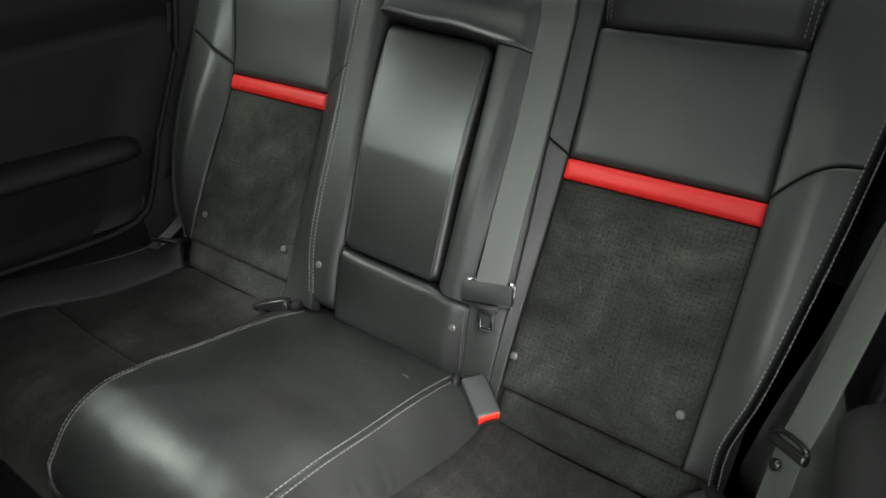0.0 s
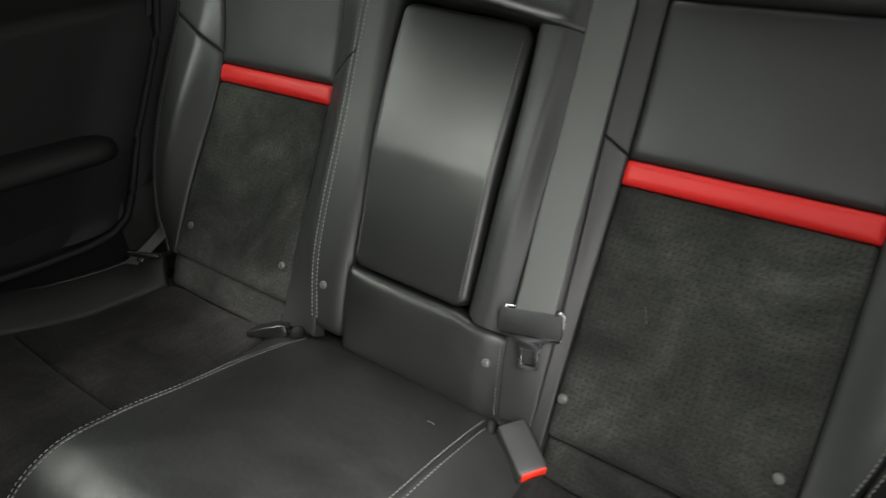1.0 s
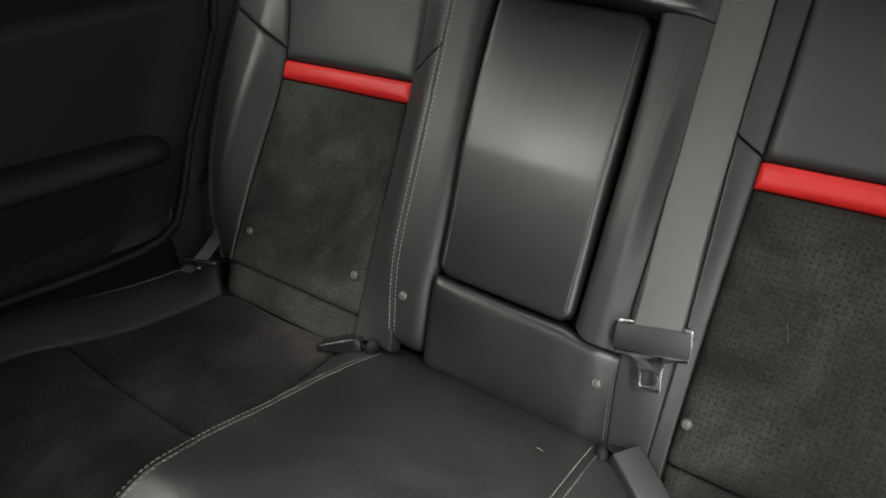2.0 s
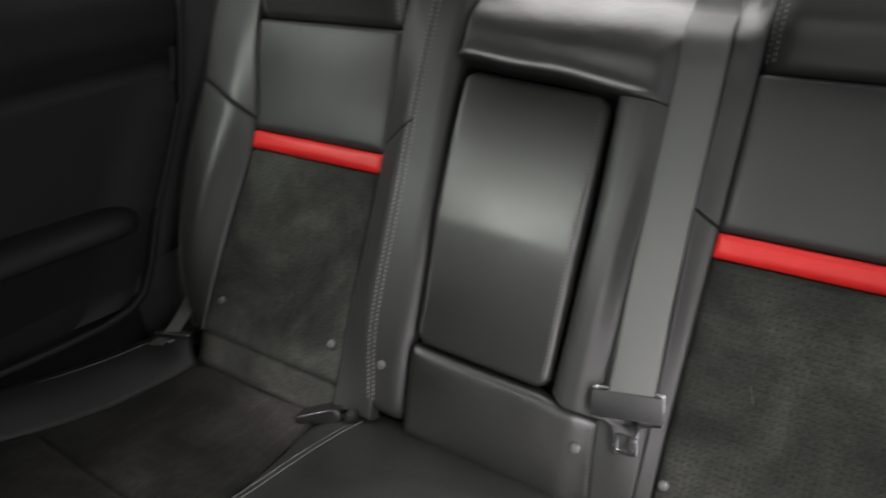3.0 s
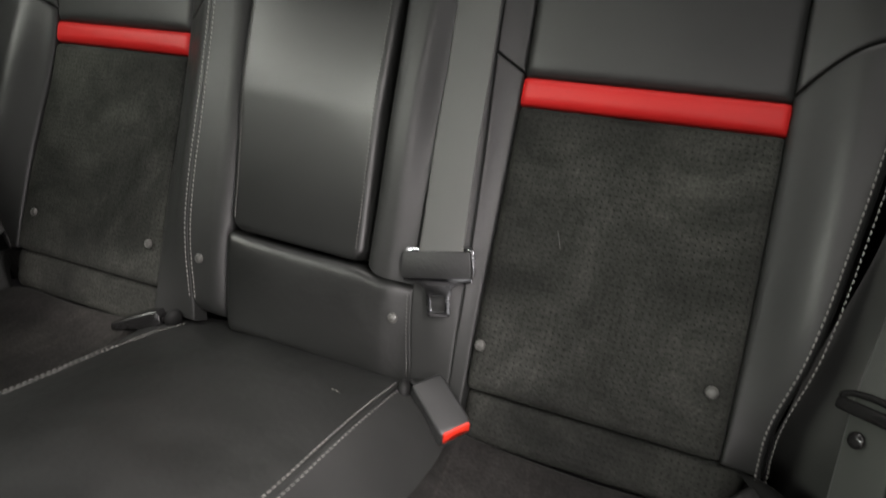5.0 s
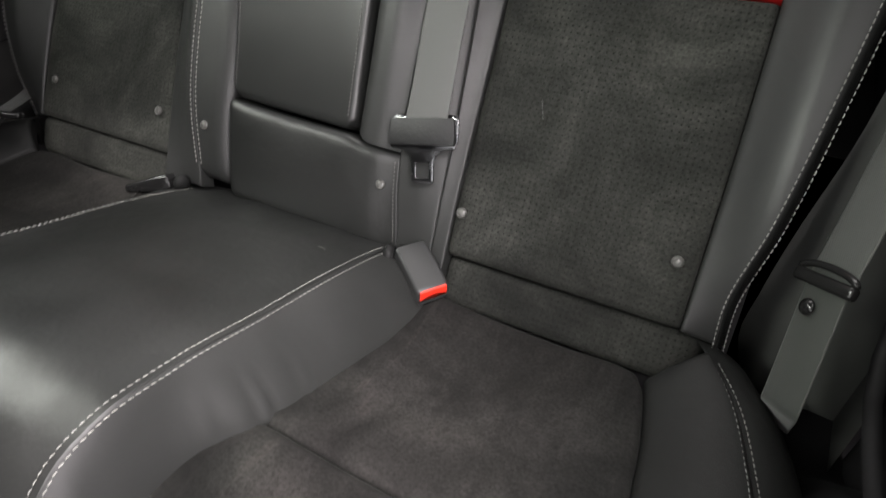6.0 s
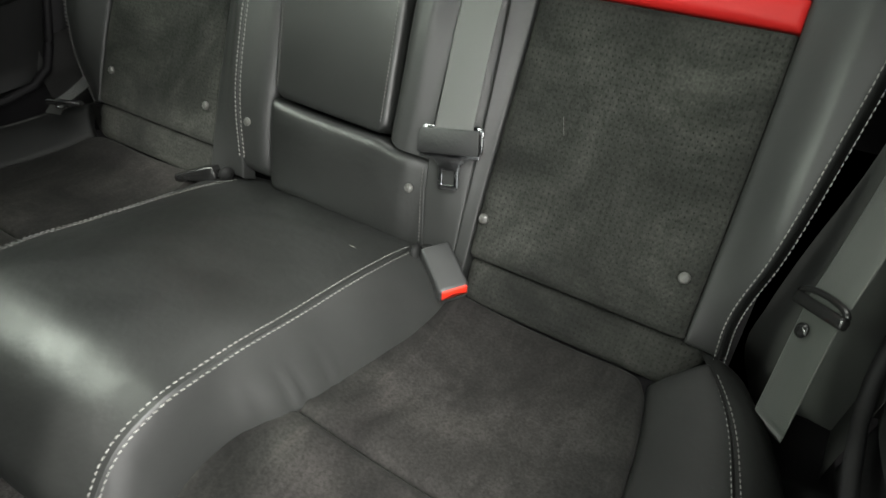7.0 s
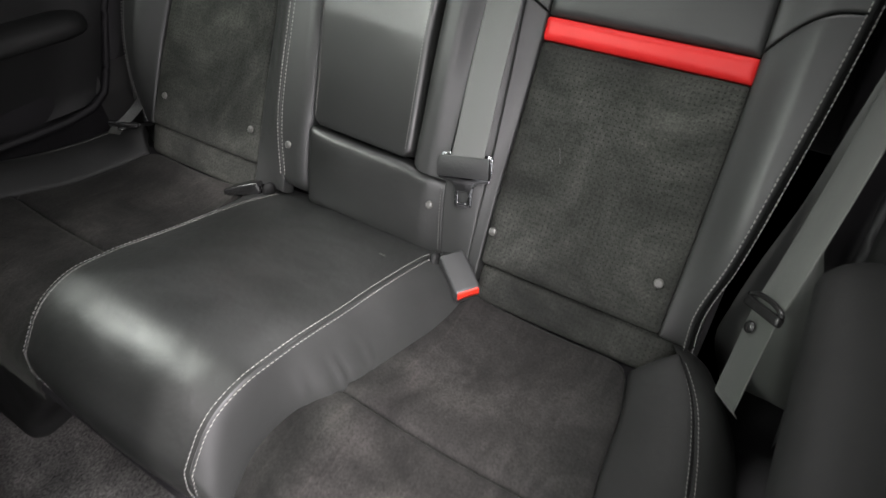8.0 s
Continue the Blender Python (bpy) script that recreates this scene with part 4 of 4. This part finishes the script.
part("steel_loop", bm, STEEL, middle_belt, "bright steel loop around the webbing")
tongue = [(-0.0365, -0.010), (-0.0365, -0.0172), (-0.0345, -0.0185), (-0.021, -0.0195), (-0.0145, -0.0245), (-0.0125, -0.032)] + arc(-0.0085, -0.0495, 0.004, 180, 270, 4) + arc(0.0085, -0.0495, 0.004, 270, 360, 4) + [(0.0125, -0.032), (0.0145, -0.0245), (0.021, -0.0195), (0.0345, -0.0185), (0.0365, -0.0172), (0.0365, -0.010)]
slot = [(-0.0072, -0.0475), (-0.0072, -0.0325), (0.0072, -0.0325), (0.0072, -0.0475)]
bm = flat_bm(tongue, 0.003, 0.0008, slot)
bmesh.ops.transform(bm, matrix=T_M @ pose(0, 0, -0.001, 8), verts=bm.verts)
part("tongue", bm, STEEL, middle_belt, "bright steel tongue with a slot")


def buckle(name, label, at, along, across, button, mat, group="buckles", thin=1.0):
    """A belt buckle: along points to the end with the button, across to its right."""
    y = Vector(along).normalized()
    x = Vector(across)
    x = (x - y * x.dot(y)).normalized()
    z = x.cross(y)
    m = Matrix((x, y, z)).transposed().to_4x4()
    m.translation = at
    root = thing(name, label, "buckle", group)
    bm = bmesh.new()
    ring_rows = []
    for yy, w, h in ((-0.031, 0.0160, 0.0080), (-0.0295, 0.0172, 0.0098), (-0.02, 0.0178, 0.0104), (0.0, 0.0180, 0.0106), (0.026, 0.0180, 0.0106), (0.0295, 0.0176, 0.0102), (0.0308, 0.0166, 0.0092)):
        h *= lerp(1.0, thin, smooth01(-0.02, 0.031, yy))
        ring = []
        for cx, cz, a0 in ((1, 1, 0), (-1, 1, 90), (-1, -1, 180), (1, -1, 270)):
            r = min(0.0038, 0.8 * h)
            for k in range(5):
                an = radians(a0 + 22.5 * k)
                zz = cz * (h - r) + r * math.sin(an)
                ring.append(bm.verts.new((cx * (w - r) + r * math.cos(an), yy - (0.2 * zz if yy > 0.02 else 0.0), zz)))
        ring_rows.append(ring)
    for a, b in zip(ring_rows, ring_rows[1:]):
        for k in range(20):
            bm.faces.new((a[k], b[k], b[(k + 1) % 20], a[(k + 1) % 20]))
    bm.faces.new(ring_rows[0])
    bm.faces.new(list(reversed(ring_rows[-1])))
    bmesh.ops.recalc_face_normals(bm, faces=bm.faces)
    bmesh.ops.transform(bm, matrix=m, verts=bm.verts)
    part("housing", bm, mat, root, "dark grey plastic housing")
    if button:
        out = [(-0.0140, 0.0088), (0.0140, 0.0088), (0.0152, 0.0075), (0.0154, -0.0035)] + [(lerp(0.0148, -0.0148, k / 8), -0.0042 + 0.0050 * math.sin(math.pi * k / 8)) for k in range(9)] + [(-0.0154, -0.0035), (-0.0152, 0.0075)]
        bm = flat_bm(out, 0.006, 0.0016)
        bmesh.ops.transform(bm, matrix=m @ pose(0, 0.0296, 0.0012, 101.3, 0, 0), verts=bm.verts)
        part("release_button", bm, RED_PLASTIC, root, "red release button")
    bm = box_bm(0.022, 0.020, 0.005, 0.0012, 2)
    bmesh.ops.transform(bm, matrix=m @ pose(0, -0.036, -0.006, 35), verts=bm.verts)
    part("stalk", bm, BLACK, root, "black buckle stalk")
    return root


buckle("belt_buckle", "dark grey belt buckle with red button, on suede", Vector((0.200, -0.068, 0.312)), (0.775, -0.552, -0.31), (-0.569, -0.822, 0.041), True, GREY_PLASTIC)
buckle("belt_buckle", "dark grey belt buckle lying on the suede", Vector((-0.203, -0.070, 0.305)), (-0.88, -0.42, -0.16), (-0.42, 0.8, -0.42), False, BLACK, thin=0.5)

# folded leather lugs where the seams of the raised middle end
for sg in (1, -1):
    bm = bmesh.new()
    bmesh.ops.create_uvsphere(bm, u_segments=16, v_segments=10, radius=1.0)
    bmesh.ops.transform(bm, matrix=pose(sg * 0.157, -0.062, 0.314, -25, 0, sg * 20) @ Matrix.Diagonal((0.0075, 0.011, 0.0125, 1)), verts=bm.verts)
    part("lug", bm, TRIM_SOFT, cushion, "folded black leather lug")


def side_belt(sg, name, label, slider_at, lower_end, upper_end, upper_mid, width=0.043, grip=0.046, tail=None):
    root = thing(name, label, "seat belt", "rear seat belts")
    a = Vector(slider_at)
    across = Vector((sg * 0.5, -0.8, 0.25)).normalized()
    low = Vector(lower_end)
    for nm, pts in (("lower_webbing", [a, a.lerp(low, 0.5) + Vector((0, 0, 0.002)), low]), ("upper_webbing", [a, Vector(upper_mid), Vector(upper_end)])):
        line = []
        for k in range(25):
            q = k / 24
            if nm == "lower_webbing" and tail:
                # folds over the cushion's flank and drops out of sight
                bend, end = low, low + Vector(tail)
                p = a.lerp(bend, q / 0.7) if q <= 0.7 else bend.lerp(end, (q - 0.7) / 0.3)
                dirn = (bend - a).lerp(end - bend, smooth01(0.66, 0.74, q)).normalized()
                c = (across - (bend - a).normalized() * across.dot((bend - a).normalized())).normalized()
                line.append((p, c, c.cross(dirn).normalized()))
                continue
            p = (pts[0] * (1 - q) ** 2 + pts[1] * 2 * q * (1 - q) + pts[2] * q * q)
            dirn = (pts[1] * 2 * (1 - 2 * q) - pts[0] * 2 * (1 - q) + pts[2] * 2 * q).normalized()
            c = (across - dirn * across.dot(dirn)).normalized()
            line.append((p, c, c.cross(dirn).normalized()))
        strap(nm, line, WEB_PALE, root, width, 0.0014)
    m_y = (Vector(upper_mid) - a).normalized()
    m_x = (across - m_y * across.dot(m_y)).normalized()
    m = Matrix((m_x, m_y, m_x.cross(m_y))).transposed().to_4x4()
    m.translation = a
    bm = box_bm(grip, 0.011, 0.009, 0.0034, 4)
    bmesh.ops.transform(bm, matrix=m @ Matrix.Translation((0, 0.0, 0.004)), verts=bm.verts)
    part("slider", bm, BLACK, root, "glossy black latch slider")
    v, f = tube([m @ Vector((0.47 * grip * math.cos(q), 0.005 + 0.0075 * math.sin(q), 0.005)) for q in [math.pi * k / 16 for k in range(17)]], 0.0030, 8)
    link_mesh("slider_rim", v, f, BLACK, root)
    bm = bmesh.new()
    bmesh.ops.create_uvsphere(bm, u_segments=16, v_segments=8, radius=0.007)
    bmesh.ops.scale(bm, vec=(1, 1, 0.5), verts=bm.verts)
    bmesh.ops.transform(bm, matrix=m @ Matrix.Translation((-0.006, -0.022, 0.002)), verts=bm.verts)
    part("stop_button", bm, BLACK, root, "black stop button")
    return root


side_belt(1, "outer_seat_belt", "pale grey webbing outer seat belt with black slider", (0.547, -0.034, 0.412), (0.5445, -0.089, 0.321), (0.60, 0.30, 0.86), (0.575, 0.07, 0.56), 0.044, 0.060, (0.012, 0.045, -0.07))
side_belt(-1, "outer_seat_belt", "grey outer seat belt with glossy black slider on the cushion", (-0.462, -0.088, 0.360), (-0.49, -0.10, 0.335), (-0.53, 0.0, 0.345), (-0.49, -0.05, 0.350), 0.02, 0.05)


# ---- small things on the upholstery ----
LINT = plastic("pale_lint", (0.25, 0.25, 0.22), 0.9)


def fibre(label, pts, radius):
    v, f = tube(pts, radius, 5)
    return tagged(link_mesh("lint_fibre", v, f, LINT), label, "lint", "lint on the seat")


fibre("short pale lint fibre on the black leather", [hump_top(0.845 + 0.010 * k, 0.142 - 0.002 * math.sin(k * 1.1), 0.0008) for k in range(4)], 0.0002)
fibre("tiny pale crumb of lint on the suede", [(0.2005 + 0.0012 * k, -0.162 + 0.0006 * k, seat_height(0.2005, -0.162) + 0.002) for k in range(3)], 0.0007)
scuff = fibre("faint grey scuff fibre on the suede insert", [on_back(0.284 - 0.0012 * k, 0.108 + 0.0035 * k, 0.0058) for k in range(6)], 0.0002)
scuff.data.materials[0] = GREY_PLASTIC
